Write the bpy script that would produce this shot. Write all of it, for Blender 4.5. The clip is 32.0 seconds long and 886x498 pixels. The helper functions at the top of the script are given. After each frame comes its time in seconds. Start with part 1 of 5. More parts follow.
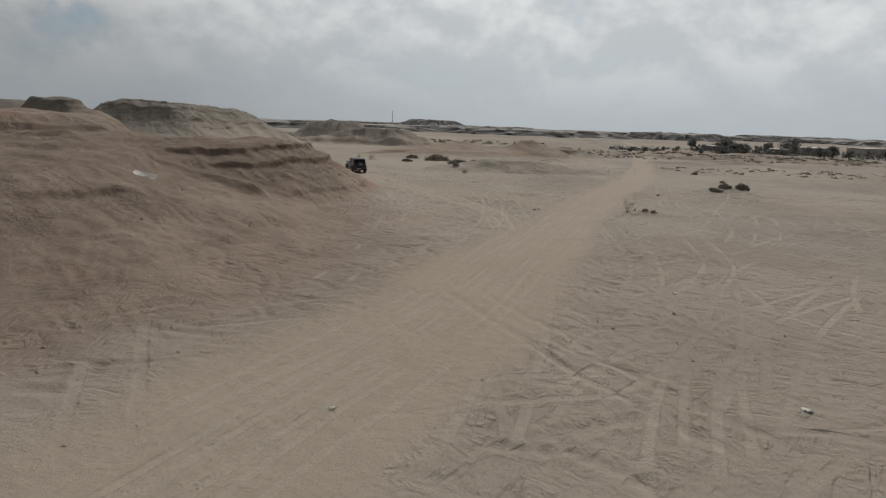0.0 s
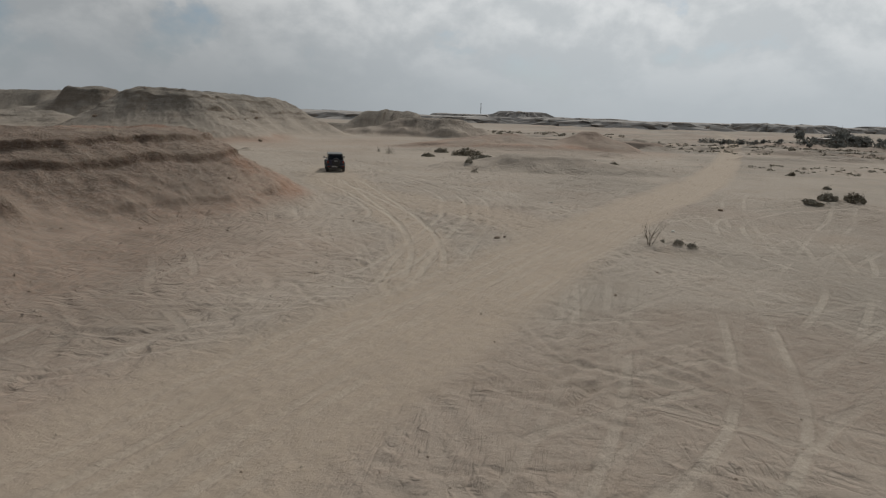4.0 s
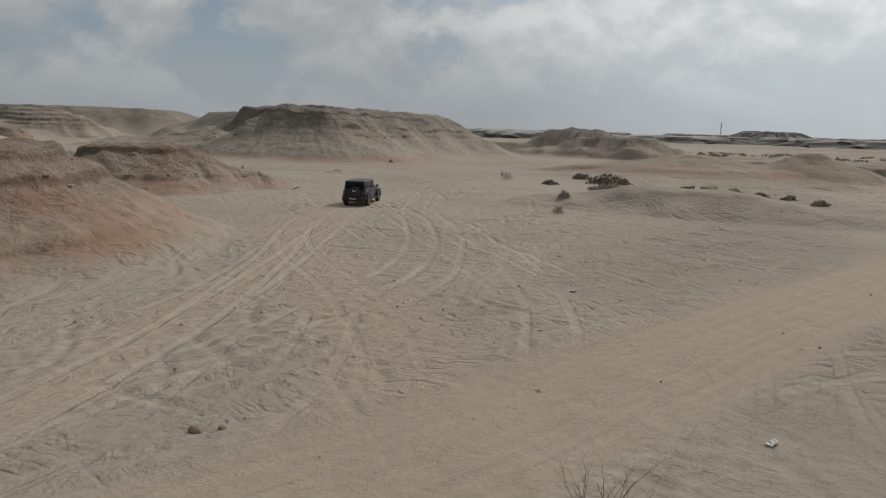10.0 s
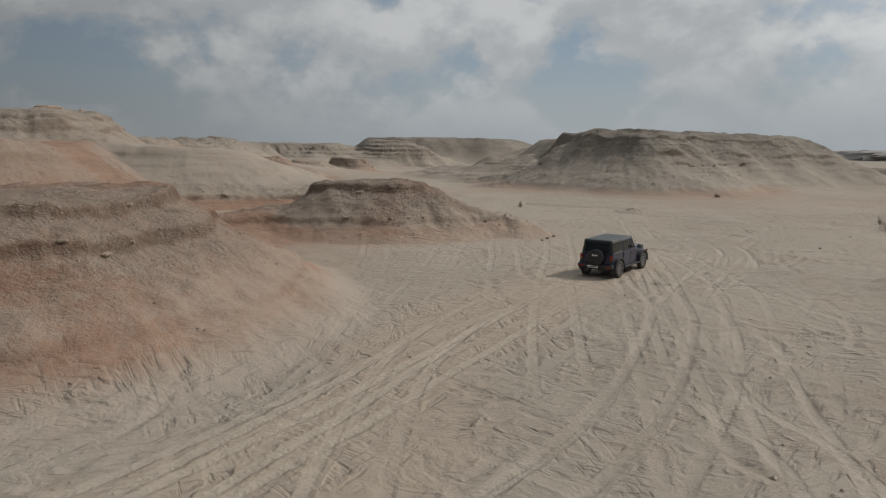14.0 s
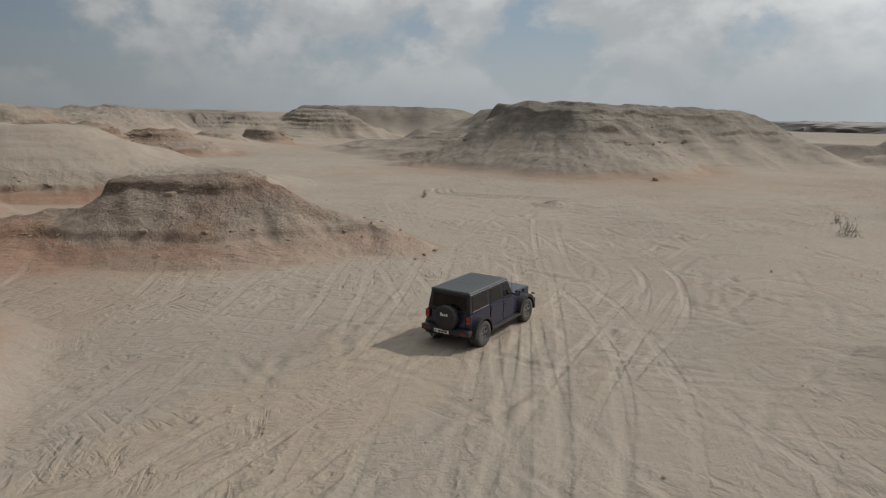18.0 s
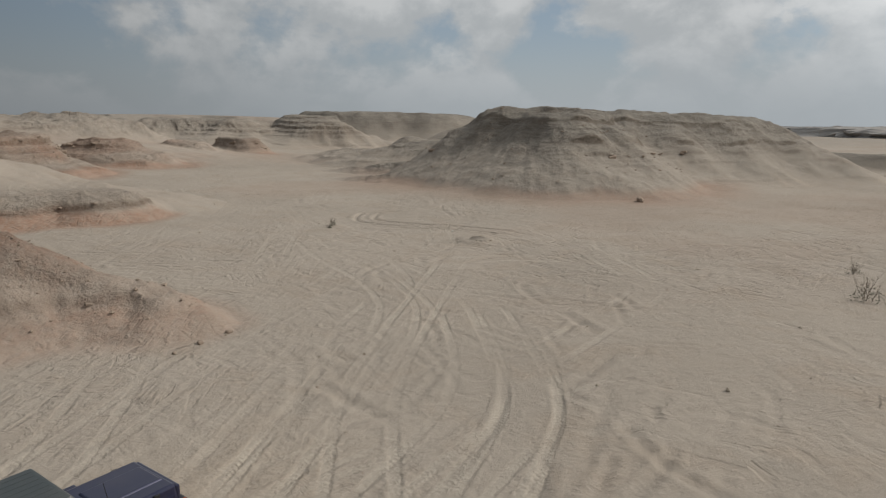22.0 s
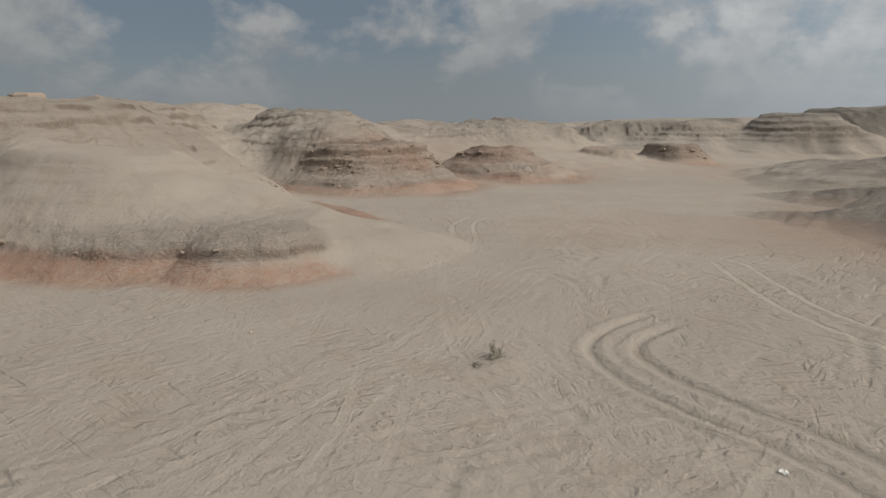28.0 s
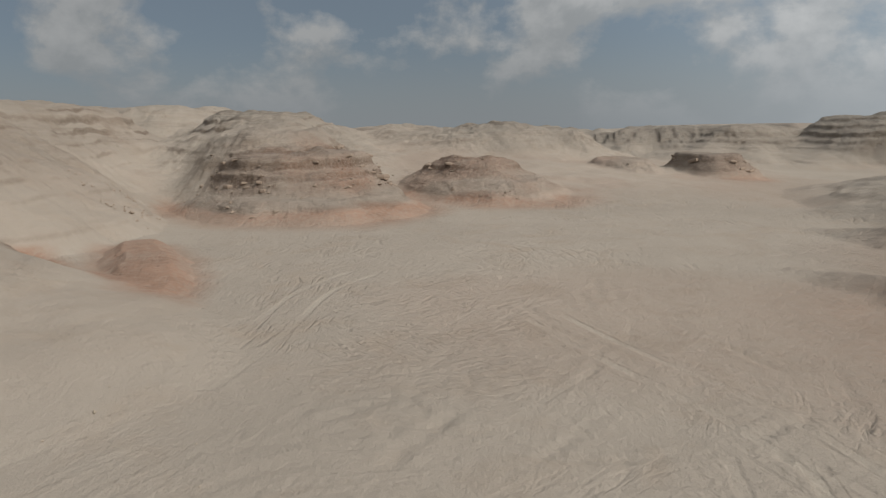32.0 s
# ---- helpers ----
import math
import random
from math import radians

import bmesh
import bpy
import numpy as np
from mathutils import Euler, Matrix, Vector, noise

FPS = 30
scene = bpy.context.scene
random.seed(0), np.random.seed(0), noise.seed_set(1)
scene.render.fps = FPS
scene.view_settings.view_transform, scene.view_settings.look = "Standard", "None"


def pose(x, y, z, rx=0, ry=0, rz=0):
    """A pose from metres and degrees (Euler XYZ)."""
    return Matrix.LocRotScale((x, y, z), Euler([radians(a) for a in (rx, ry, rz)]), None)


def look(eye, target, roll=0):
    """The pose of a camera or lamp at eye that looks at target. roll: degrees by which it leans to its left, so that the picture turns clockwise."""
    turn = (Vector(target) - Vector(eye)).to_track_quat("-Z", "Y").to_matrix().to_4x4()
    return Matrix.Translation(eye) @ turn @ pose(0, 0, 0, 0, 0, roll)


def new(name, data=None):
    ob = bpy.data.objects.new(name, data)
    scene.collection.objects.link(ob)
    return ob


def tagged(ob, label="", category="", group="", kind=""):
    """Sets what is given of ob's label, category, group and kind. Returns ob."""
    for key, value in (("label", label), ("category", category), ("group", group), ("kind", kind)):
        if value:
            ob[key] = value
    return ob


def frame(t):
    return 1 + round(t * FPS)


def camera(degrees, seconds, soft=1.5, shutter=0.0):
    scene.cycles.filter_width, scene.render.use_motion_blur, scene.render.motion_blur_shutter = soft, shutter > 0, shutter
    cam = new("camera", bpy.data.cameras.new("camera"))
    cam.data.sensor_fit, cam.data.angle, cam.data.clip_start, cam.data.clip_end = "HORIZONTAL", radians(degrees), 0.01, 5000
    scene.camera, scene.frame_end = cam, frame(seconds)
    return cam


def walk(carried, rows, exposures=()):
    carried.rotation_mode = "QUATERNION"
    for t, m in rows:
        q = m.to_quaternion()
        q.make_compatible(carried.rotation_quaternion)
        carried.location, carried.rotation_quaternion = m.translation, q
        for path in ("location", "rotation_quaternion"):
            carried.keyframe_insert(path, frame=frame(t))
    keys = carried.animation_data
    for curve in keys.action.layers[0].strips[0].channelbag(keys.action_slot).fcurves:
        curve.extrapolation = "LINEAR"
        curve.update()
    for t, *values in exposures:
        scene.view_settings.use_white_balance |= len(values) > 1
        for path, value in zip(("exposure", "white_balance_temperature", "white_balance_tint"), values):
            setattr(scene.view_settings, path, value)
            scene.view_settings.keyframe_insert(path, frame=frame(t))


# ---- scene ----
cam = camera(68.3, 32.0, soft=1.2)
METRES, EYE, TILT, LEAN, TURN = 152.0, 7.0, 0.0, 0.0, 0.0
ROWS = [
    (0.0, 0.0, 0.0, 0.0, 0.37, -11.33, -1.86),
    (0.5, 0.0088, 0.0165, -0.0004, 1.2, -11.43, -1.84),
    (1.0, 0.0175, 0.0332, -0.0008, 2.15, -11.56, -1.82),
    (1.5, 0.026, 0.05, -0.0011, 3.18, -11.71, -1.79),
    (2.0, 0.034, 0.0668, -0.0016, 4.21, -11.82, -1.76),
    (2.5, 0.0416, 0.0834, -0.0021, 5.28, -11.93, -1.71),
    (3.0, 0.0488, 0.0999, -0.0026, 6.35, -12.05, -1.67),
    (3.5, 0.0558, 0.1162, -0.0032, 7.45, -12.13, -1.62),
    (5.5, 0.0786, 0.1756, -0.0054, 10.37, -12.38, -1.63),
    (6.0, 0.0834, 0.1893, -0.0057, 10.64, -12.38, -1.65),
    (6.5, 0.0879, 0.2029, -0.0061, 10.69, -12.35, -1.64),
    (7.0, 0.092, 0.2159, -0.0066, 10.76, -12.18, -1.69),
    (7.5, 0.0961, 0.2287, -0.0068, 10.99, -11.97, -1.71),
    (8.0, 0.1001, 0.2416, -0.0071, 11.6, -11.65, -1.72),
    (8.5, 0.104, 0.2552, -0.0074, 13.7, -11.39, -1.68),
    (9.0, 0.1078, 0.2698, -0.0077, 17.65, -11.26, -1.51),
    (9.5, 0.1112, 0.2852, -0.008, 22.49, -11.07, -1.31),
    (10.0, 0.1141, 0.301, -0.008, 28.36, -10.88, -1.13),
    (10.5, 0.1155, 0.3166, -0.0082, 34.64, -10.64, -0.89),
    (11.0, 0.115, 0.3314, -0.0083, 40.63, -10.38, -0.6),
    (11.5, 0.1125, 0.3449, -0.0083, 45.32, -10.1, -0.39),
    (12.0, 0.1081, 0.3573, -0.0081, 48.87, -9.83, -0.23),
    (12.5, 0.1022, 0.369, -0.0077, 51.65, -9.61, -0.13),
    (13.0, 0.095, 0.3803, -0.0074, 53.76, -9.3, -0.02),
    (13.5, 0.0863, 0.393, -0.0069, 55.82, -9.0, 0.06),
    (14.0, 0.0761, 0.4072, -0.0062, 57.91, -8.97, 0.15),
    (14.5, 0.0649, 0.4225, -0.0055, 60.03, -9.21, 0.23),
    (16.5, 0.0412, 0.4605, -0.0019, 60.93, -12.27, 0.04),
    (17.0, 0.037, 0.4674, -0.0014, 57.95, -12.2, -0.1),
    (17.5, 0.0336, 0.4737, -0.0008, 55.39, -12.01, -0.18),
    (18.0, 0.0322, 0.4804, 0.0002, 53.81, -11.77, -0.24),
    (18.5, 0.0314, 0.4874, 0.0015, 52.84, -11.71, -0.28),
    (19.0, 0.0292, 0.4953, 0.0021, 51.97, -11.58, -0.33),
    (19.5, 0.0257, 0.5047, 0.0024, 51.37, -11.4, -0.38),
    (20.0, 0.0215, 0.5158, 0.0026, 51.18, -11.31, -0.35),
    (20.5, 0.0164, 0.5287, 0.0029, 51.51, -11.3, -0.31),
    (21.0, 0.0107, 0.543, 0.003, 52.48, -11.34, -0.28),
    (21.5, 0.0043, 0.5585, 0.0027, 54.03, -11.34, -0.18),
    (22.0, -0.0024, 0.5742, 0.0023, 56.07, -11.34, -0.11),
    (22.5, -0.0101, 0.5896, 0.002, 58.66, -11.32, -0.02),
    (23.0, -0.0179, 0.6043, 0.0017, 62.66, -11.22, 0.18),
    (23.5, -0.0257, 0.6184, 0.0011, 67.15, -10.97, 0.36),
    (24.0, -0.0344, 0.6318, 0.0006, 71.52, -10.71, 0.53),
    (24.5, -0.0446, 0.6445, 0.0, 75.73, -10.47, 0.73),
    (25.0, -0.0565, 0.6567, -0.0004, 79.79, -10.33, 0.87),
    (25.5, -0.0699, 0.6683, -0.0009, 83.66, -10.21, 0.99),
    (26.0, -0.0845, 0.6791, -0.0014, 87.27, -10.11, 1.14),
    (26.5, -0.1019, 0.6891, -0.0018, 90.54, -10.05, 1.25),
    (28.5, -0.1832, 0.7236, -0.0014, 101.03, -10.56, 1.53),
    (29.0, -0.2018, 0.7298, -0.0018, 102.49, -10.49, 1.55),
    (29.5, -0.2196, 0.7349, -0.0021, 103.24, -10.42, 1.54),
    (30.0, -0.2368, 0.7396, -0.0024, 103.57, -10.27, 1.58),
    (30.5, -0.2543, 0.7438, -0.0029, 103.61, -10.09, 1.57),
    (31.0, -0.2719, 0.7479, -0.0034, 103.5, -9.94, 1.56),
    (31.5, -0.2904, 0.7518, -0.004, 103.25, -9.85, 1.54),
    (32.0, -0.309, 0.7557, -0.0045, 102.91, -9.78, 1.54),
]
walk(cam, [(t, pose(0, 0, EYE, TILT, LEAN, TURN) @ pose(METRES * x, METRES * y, METRES * z, 90 + pitch, roll, yaw)) for t, x, y, z, yaw, pitch, roll in ROWS],
     exposures=[(0, -0.64), (6, -0.63), (9, -0.58), (11, -0.45), (13, -0.42), (19, -0.3), (23, -0.31), (28, -0.17), (32, -0.17)])

# ---- light: hazy sun ahead of the first view, broken cloud ----
SUN_AZ, SUN_EL = -18.0, 41.0          # degrees left of +y, degrees up
sx, sy = -math.sin(radians(SUN_AZ)), math.cos(radians(SUN_AZ))
sun = new("sun", bpy.data.lights.new("sun", "SUN"))
sun.data.energy, sun.data.angle, sun.data.color = 2.95, radians(0.9), (1.0, 0.95, 0.88)
sun.matrix_world = look((sx * 100, sy * 100, 100 * math.tan(radians(SUN_EL))), (0, 0, 0))


def nodes_of(tree):
    """Short hand: add(type, **inputs and properties) and link(a, b)."""
    def add(kind, **given):
        n = tree.nodes.new(kind)
        for key, value in given.items():
            if key == "props":
                for p, v in value.items():
                    setattr(n, p, v)
            else:
                n.inputs[key.replace("_", " ")].default_value = value
        return n
    return add, tree.links.new


def make_world():
    world = bpy.data.worlds.new("sky")
    scene.world = world
    world.use_nodes = True
    world.node_tree.nodes.clear()
    add, link = nodes_of(world.node_tree)
    sky = add("ShaderNodeTexSky", props=dict(sky_type="NISHITA", sun_disc=False, sun_elevation=radians(SUN_EL),
              sun_rotation=radians(-SUN_AZ), air_density=1.0, dust_density=0.4, ozone_density=2.0))
    dirn = add("ShaderNodeTexCoord")
    sep = add("ShaderNodeSeparateXYZ")
    link(dirn.outputs["Generated"], sep.inputs[0])
    up = add("ShaderNodeMath", props=dict(operation="MAXIMUM"))
    up.inputs[1].default_value = 0.0
    link(sep.outputs["Z"], up.inputs[0])
    flat = add("ShaderNodeMapping")
    flat.inputs["Scale"].default_value = (1.0, 1.0, 1.45)
    flat.inputs["Location"].default_value = CLOUD_AT
    link(dirn.outputs["Generated"], flat.inputs["Vector"])
    puff = add("ShaderNodeTexNoise", Scale=CLOUD[0], Detail=9.0, Roughness=0.56, Distortion=0.12)
    link(flat.outputs[0], puff.inputs["Vector"])
    cover = add("ShaderNodeValToRGB")
    cover.color_ramp.elements[0].position, cover.color_ramp.elements[1].position = CLOUD[1], CLOUD[2]
    thick = add("ShaderNodeMath", props=dict(operation="MULTIPLY_ADD"))
    thick.inputs[1].default_value = 0.16
    link(puff.outputs["Fac"], thick.inputs[2])
    link(thick.outputs[0], cover.inputs[0])
    # lit tops and grey bellies: the cloud is thinner a little way up
    higher = add("ShaderNodeVectorMath", props=dict(operation="ADD"))
    higher.inputs[1].default_value = (0.0, 0.0, 0.045)
    link(flat.outputs[0], higher.inputs[0])
    above = add("ShaderNodeTexNoise", Scale=CLOUD[0], Detail=9.0, Roughness=0.56, Distortion=0.12)
    link(higher.outputs[0], above.inputs["Vector"])
    inner = add("ShaderNodeMath", props=dict(operation="SUBTRACT"))
    link(puff.outputs["Fac"], inner.inputs[0])
    link(above.outputs["Fac"], inner.inputs[1])
    rise = add("ShaderNodeMapRange", props=dict(interpolation_type="SMOOTHSTEP"))
    rise.inputs["From Min"].default_value, rise.inputs["From Max"].default_value = -0.10, 0.13
    link(inner.outputs[0], rise.inputs["Value"])
    shade = add("ShaderNodeValToRGB")
    shade.color_ramp.elements[0].position, shade.color_ramp.elements[1].position = 0.0, 1.0
    shade.color_ramp.elements[0].color = (*CLOUD_DARK, 1)
    shade.color_ramp.elements[1].color = (*CLOUD_LIT, 1)
    link(rise.outputs[0], shade.inputs[0])
    # the whole cloud field is brighter towards the sun
    toward = add("ShaderNodeVectorMath", props=dict(operation="DOT_PRODUCT"))
    link(dirn.outputs["Generated"], toward.inputs[0])
    ce = math.cos(radians(SUN_EL))
    toward.inputs[1].default_value = (sx * ce, sy * ce, math.sin(radians(SUN_EL)))
    link(toward.outputs["Value"], thick.inputs[0])
    glow = add("ShaderNodeMapRange", props=dict(interpolation_type="SMOOTHSTEP"))
    for key, v in (("From Min", -0.35), ("From Max", 0.35), ("To Min", 0.62), ("To Max", 1.13)):
        glow.inputs[key].default_value = v
    link(toward.outputs["Value"], glow.inputs["Value"])
    ring = add("ShaderNodeMapRange", props=dict(interpolation_type="SMOOTHSTEP"))
    for key, v in (("From Min", 0.52), ("From Max", 0.84), ("To Min", 0.0), ("To Max", 0.72)):
        ring.inputs[key].default_value = v
    link(toward.outputs["Value"], ring.inputs["Value"])
    bright = add("ShaderNodeMath", props=dict(operation="ADD"))
    link(glow.outputs[0], bright.inputs[0])
    link(ring.outputs[0], bright.inputs[1])
    lit = add("ShaderNodeVectorMath", props=dict(operation="SCALE"))
    link(shade.outputs[0], lit.inputs[0])
    link(bright.outputs[0], lit.inputs["Scale"])
    mix = add("ShaderNodeMix", props=dict(data_type="RGBA"))
    link(cover.outputs[0], mix.inputs[0])
    tone = add("ShaderNodeVectorMath", props=dict(operation="SCALE"))
    tone.inputs["Scale"].default_value = SKY_GAIN
    link(sky.outputs[0], tone.inputs[0])
    veil = add("ShaderNodeMix", props=dict(data_type="RGBA"))
    veil.inputs[0].default_value = 0.55
    veil.inputs[7].default_value = (3.5, 4.25, 5.0, 1)
    link(tone.outputs[0], veil.inputs[6])
    clear = add("ShaderNodeVectorMath", props=dict(operation="SCALE"))
    link(veil.outputs[2], clear.inputs[0])
    link(bright.outputs[0], clear.inputs["Scale"])
    link(clear.outputs[0], mix.inputs[6])
    link(lit.outputs[0], mix.inputs[7])
    # dust haze low over the horizon
    low = add("ShaderNodeMapRange", props=dict(interpolation_type="SMOOTHSTEP"))
    for key, v in (("From Min", 0.0), ("From Max", 0.15), ("To Min", 0.92), ("To Max", 0.08)):
        low.inputs[key].default_value = v
    link(up.outputs[0], low.inputs["Value"])
    haze = add("ShaderNodeMix", props=dict(data_type="RGBA"))
    link(low.outputs[0], haze.inputs[0])
    link(mix.outputs[2], haze.inputs[6])
    hz = add("ShaderNodeVectorMath", props=dict(operation="SCALE"))
    hz.inputs[0].default_value = HAZE
    link(bright.outputs[0], hz.inputs["Scale"])
    link(hz.outputs[0], haze.inputs[7])
    back = add("ShaderNodeBackground", Strength=0.1)
    link(haze.outputs[2], back.inputs["Color"])
    out = add("ShaderNodeOutputWorld")
    link(back.outputs[0], out.inputs[0])


CLOUD, CLOUD_AT = (5.2, 0.43, 0.53), (0.3, 0.0, 0.2)
CLOUD_DARK, CLOUD_LIT = (4.35, 4.6, 4.75), (6.1, 6.25, 6.3)
HAZE, SKY_GAIN = (3.9, 4.25, 4.5), 0.62
make_world()

# ---- materials ----


def shader_kit(name):
    """A new material and short hands to write its nodes."""
    m = bpy.data.materials.new(name)
    m.use_nodes = True
    m.node_tree.nodes.clear()
    add, link = nodes_of(m.node_tree)

    def att(key):
        return add("ShaderNodeAttribute", props=dict(attribute_name=key)).outputs["Fac"]

    def blend(fac, a, b, mode="MIX"):
        n = add("ShaderNodeMix", props=dict(data_type="RGBA", blend_type=mode))
        for value, socket in ((fac, n.inputs[0]), (a, n.inputs[6]), (b, n.inputs[7])):
            if isinstance(value, (tuple, float)):
                socket.default_value = (*value, 1) if isinstance(value, tuple) else value
            else:
                link(value, socket)
        return n.outputs[2]

    def calc(op, a, b=0.0):
        n = add("ShaderNodeMath", props=dict(operation=op))
        for k, value in enumerate((a, b)):
            if isinstance(value, float):
                n.inputs[k].default_value = value
            else:
                link(value, n.inputs[k])
        return n.outputs[0]

    def tex(scale, detail=5.0, rough=0.6, warp=0.0, vector=None):
        n = add("ShaderNodeTexNoise", Scale=scale, Detail=detail, Roughness=rough, Distortion=warp)
        link(vector, n.inputs["Vector"])
        return n.outputs["Fac"]

    def ramp(fac, lo, hi):
        n = add("ShaderNodeMapRange", props=dict(interpolation_type="SMOOTHSTEP"))
        n.inputs["From Min"].default_value, n.inputs["From Max"].default_value = lo, hi
        link(fac, n.inputs["Value"])
        return n.outputs[0]

    def finish(colour, height=None, rough=0.95, spec=0.15, strength=0.95):
        p = add("ShaderNodeBsdfPrincipled", Roughness=rough)
        p.inputs["Specular IOR Level"].default_value = spec
        link(colour, p.inputs["Base Color"])
        if height is not None:
            bump = add("ShaderNodeBump", Strength=strength, Distance=1.0)
            link(height, bump.inputs["Height"])
            link(bump.outputs[0], p.inputs["Normal"])
        link(p.outputs[0], add("ShaderNodeOutputMaterial").inputs[0])
        return m

    return add, link, att, blend, calc, tex, ramp, finish


def desert(name, sand=(0.368, 0.318, 0.264)):
    """Dry sand and mudstone; the soil zones (red, grey, packed track, churned, bare rock) come with the mesh."""
    add, link, att, blend, calc, tex0, ramp, finish = shader_kit(name)
    pos = add("ShaderNodeNewGeometry").outputs["Position"]

    def tex(scale, detail=5.0, rough=0.6, warp=0.0, vector=None):
        return tex0(scale, detail, rough, warp, vector or pos)

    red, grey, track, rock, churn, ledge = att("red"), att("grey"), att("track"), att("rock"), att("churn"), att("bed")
    big, mid, fine, grain = tex(0.05, 4.0), tex(0.35, 6.0, 0.65, 0.6), tex(3.0, 6.0, 0.7), tex(38.0, 3.0, 0.7)
    c = blend(ramp(big, 0.35, 0.7), sand, tuple(v * 0.88 for v in sand))
    c = blend(calc("MULTIPLY", ramp(mid, 0.45, 0.75), 0.5), c, (0.33, 0.265, 0.205))
    greyc = blend(ramp(mid, 0.3, 0.7), (0.265, 0.238, 0.20), (0.18, 0.16, 0.135))
    c = blend(grey, c, greyc)
    redc = blend(ramp(mid, 0.35, 0.7), (0.325, 0.207, 0.148), (0.258, 0.166, 0.12))
    c = blend(calc("MULTIPLY", red, calc("ADD", 0.5, ramp(fine, 0.2, 0.8))), c, redc)
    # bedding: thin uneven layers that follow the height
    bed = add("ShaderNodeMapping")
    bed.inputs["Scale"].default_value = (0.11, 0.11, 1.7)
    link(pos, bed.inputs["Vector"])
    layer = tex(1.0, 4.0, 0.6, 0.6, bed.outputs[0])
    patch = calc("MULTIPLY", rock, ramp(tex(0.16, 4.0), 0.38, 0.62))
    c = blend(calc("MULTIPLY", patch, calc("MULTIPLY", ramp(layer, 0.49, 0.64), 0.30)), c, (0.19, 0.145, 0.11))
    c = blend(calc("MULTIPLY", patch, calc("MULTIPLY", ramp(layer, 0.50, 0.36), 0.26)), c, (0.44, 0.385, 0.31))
    # faces too steep to hold sand show the bare, darker bed
    nz = add("ShaderNodeSeparateXYZ")
    link(add("ShaderNodeNewGeometry").outputs["Normal"], nz.inputs[0])
    face = calc("MULTIPLY", ramp(nz.outputs[2], 0.80, 0.55), calc("MINIMUM", calc("MULTIPLY", rock, 1.4), 1.0))
    c = blend(calc("MULTIPLY", face, calc("ADD", 0.35, calc("MULTIPLY", fine, 0.8))), c, blend(1.0, c, (0.72, 0.68, 0.65), "MULTIPLY"))
    # dark rock of the hard beds, with undercut shade put into the colour
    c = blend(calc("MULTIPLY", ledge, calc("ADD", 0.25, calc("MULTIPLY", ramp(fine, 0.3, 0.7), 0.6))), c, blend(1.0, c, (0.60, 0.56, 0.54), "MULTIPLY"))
    # sand driven flat and fine
    c = blend(calc("MULTIPLY", track, calc("ADD", 0.45, ramp(fine, 0.3, 0.8))), c, (0.388, 0.318, 0.248))
    rut, cut, press = None, None, None
    for k in range(LAYERS):
        sep = add("ShaderNodeSeparateXYZ")
        link(add("ShaderNodeAttribute", props=dict(attribute_name="tyre%d" % k)).outputs["Vector"], sep.inputs[0])
        d, way, deep = sep.outputs[0], sep.outputs[1], sep.outputs[2]
        e = calc("ABSOLUTE", calc("ADD", calc("ABSOLUTE", d), -0.76))
        e = calc("ADD", e, calc("MULTIPLY", calc("ADD", fine, -0.5), 0.10))
        groove = ramp(e, 0.185, 0.095)
        berm = calc("MULTIPLY", ramp(e, 0.13, 0.21), ramp(e, 0.34, 0.22))
        bars = calc("SINE", calc("MULTIPLY", calc("ADD", way, calc("MULTIPLY", e, 0.8)), 38.0))
        bars = calc("MULTIPLY", calc("MULTIPLY", bars, groove), calc("MULTIPLY", deep, 0.16))
        form = calc("ADD", calc("MULTIPLY", deep, calc("SUBTRACT", calc("MULTIPLY", berm, 0.55), groove)), bars)
        shade = calc("MULTIPLY", groove, ramp(deep, 0.005, 0.07))
        flatten = calc("MULTIPLY", ramp(e, 0.24, 0.15), ramp(deep, 0.003, 0.025))
        press = flatten if press is None else calc("MAXIMUM", press, flatten)
        rut = shade if rut is None else calc("MAXIMUM", rut, shade)
        cut = form if cut is None else calc("ADD", cut, form)
    c = blend(calc("MULTIPLY", rut, calc("ADD", 0.2, calc("MULTIPLY", ramp(fine, 0.25, 0.7), 0.55))), c, (0.455, 0.40, 0.33))
    dots = add("ShaderNodeTexVoronoi", Scale=4.0, Randomness=1.0)
    link(pos, dots.inputs["Vector"])
    peb = calc("MULTIPLY", calc("LESS_THAN", dots.outputs["Distance"], 0.16), ramp(mid, 0.52, 0.62))
    peb = calc("MULTIPLY", peb, calc("ADD", 0.3, calc("MULTIPLY", rock, 0.35)))
    c = blend(calc("MULTIPLY", peb, 0.6), c, (0.15, 0.115, 0.09))
    # loose chips of the harder beds, dark and pale
    chip = add("ShaderNodeTexVoronoi", Scale=6.5, Randomness=1.0)
    link(pos, chip.inputs["Vector"])
    chip_rgb = add("ShaderNodeSeparateColor")
    link(chip.outputs["Color"], chip_rgb.inputs[0])
    chips = calc("MULTIPLY", calc("MULTIPLY", ramp(chip.outputs["Distance"], 0.36, 0.26), rock), ramp(tex(0.6, 4.0), 0.45, 0.6))
    c = blend(calc("MULTIPLY", chips, 0.5), c, blend(ramp(chip_rgb.outputs[0], 0.4, 0.7), (0.19, 0.14, 0.11), (0.42, 0.35, 0.29)))
    c = blend(calc("MULTIPLY", ramp(grain, 0.3, 0.75), 0.5), c, blend(1.0, c, (0.74, 0.72, 0.70), "MULTIPLY"))
    # short tyre marks in all directions: ribs whose direction changes from patch to patch
    warp = add("ShaderNodeTexNoise", Scale=0.3, Detail=2.0)
    link(pos, warp.inputs["Vector"])
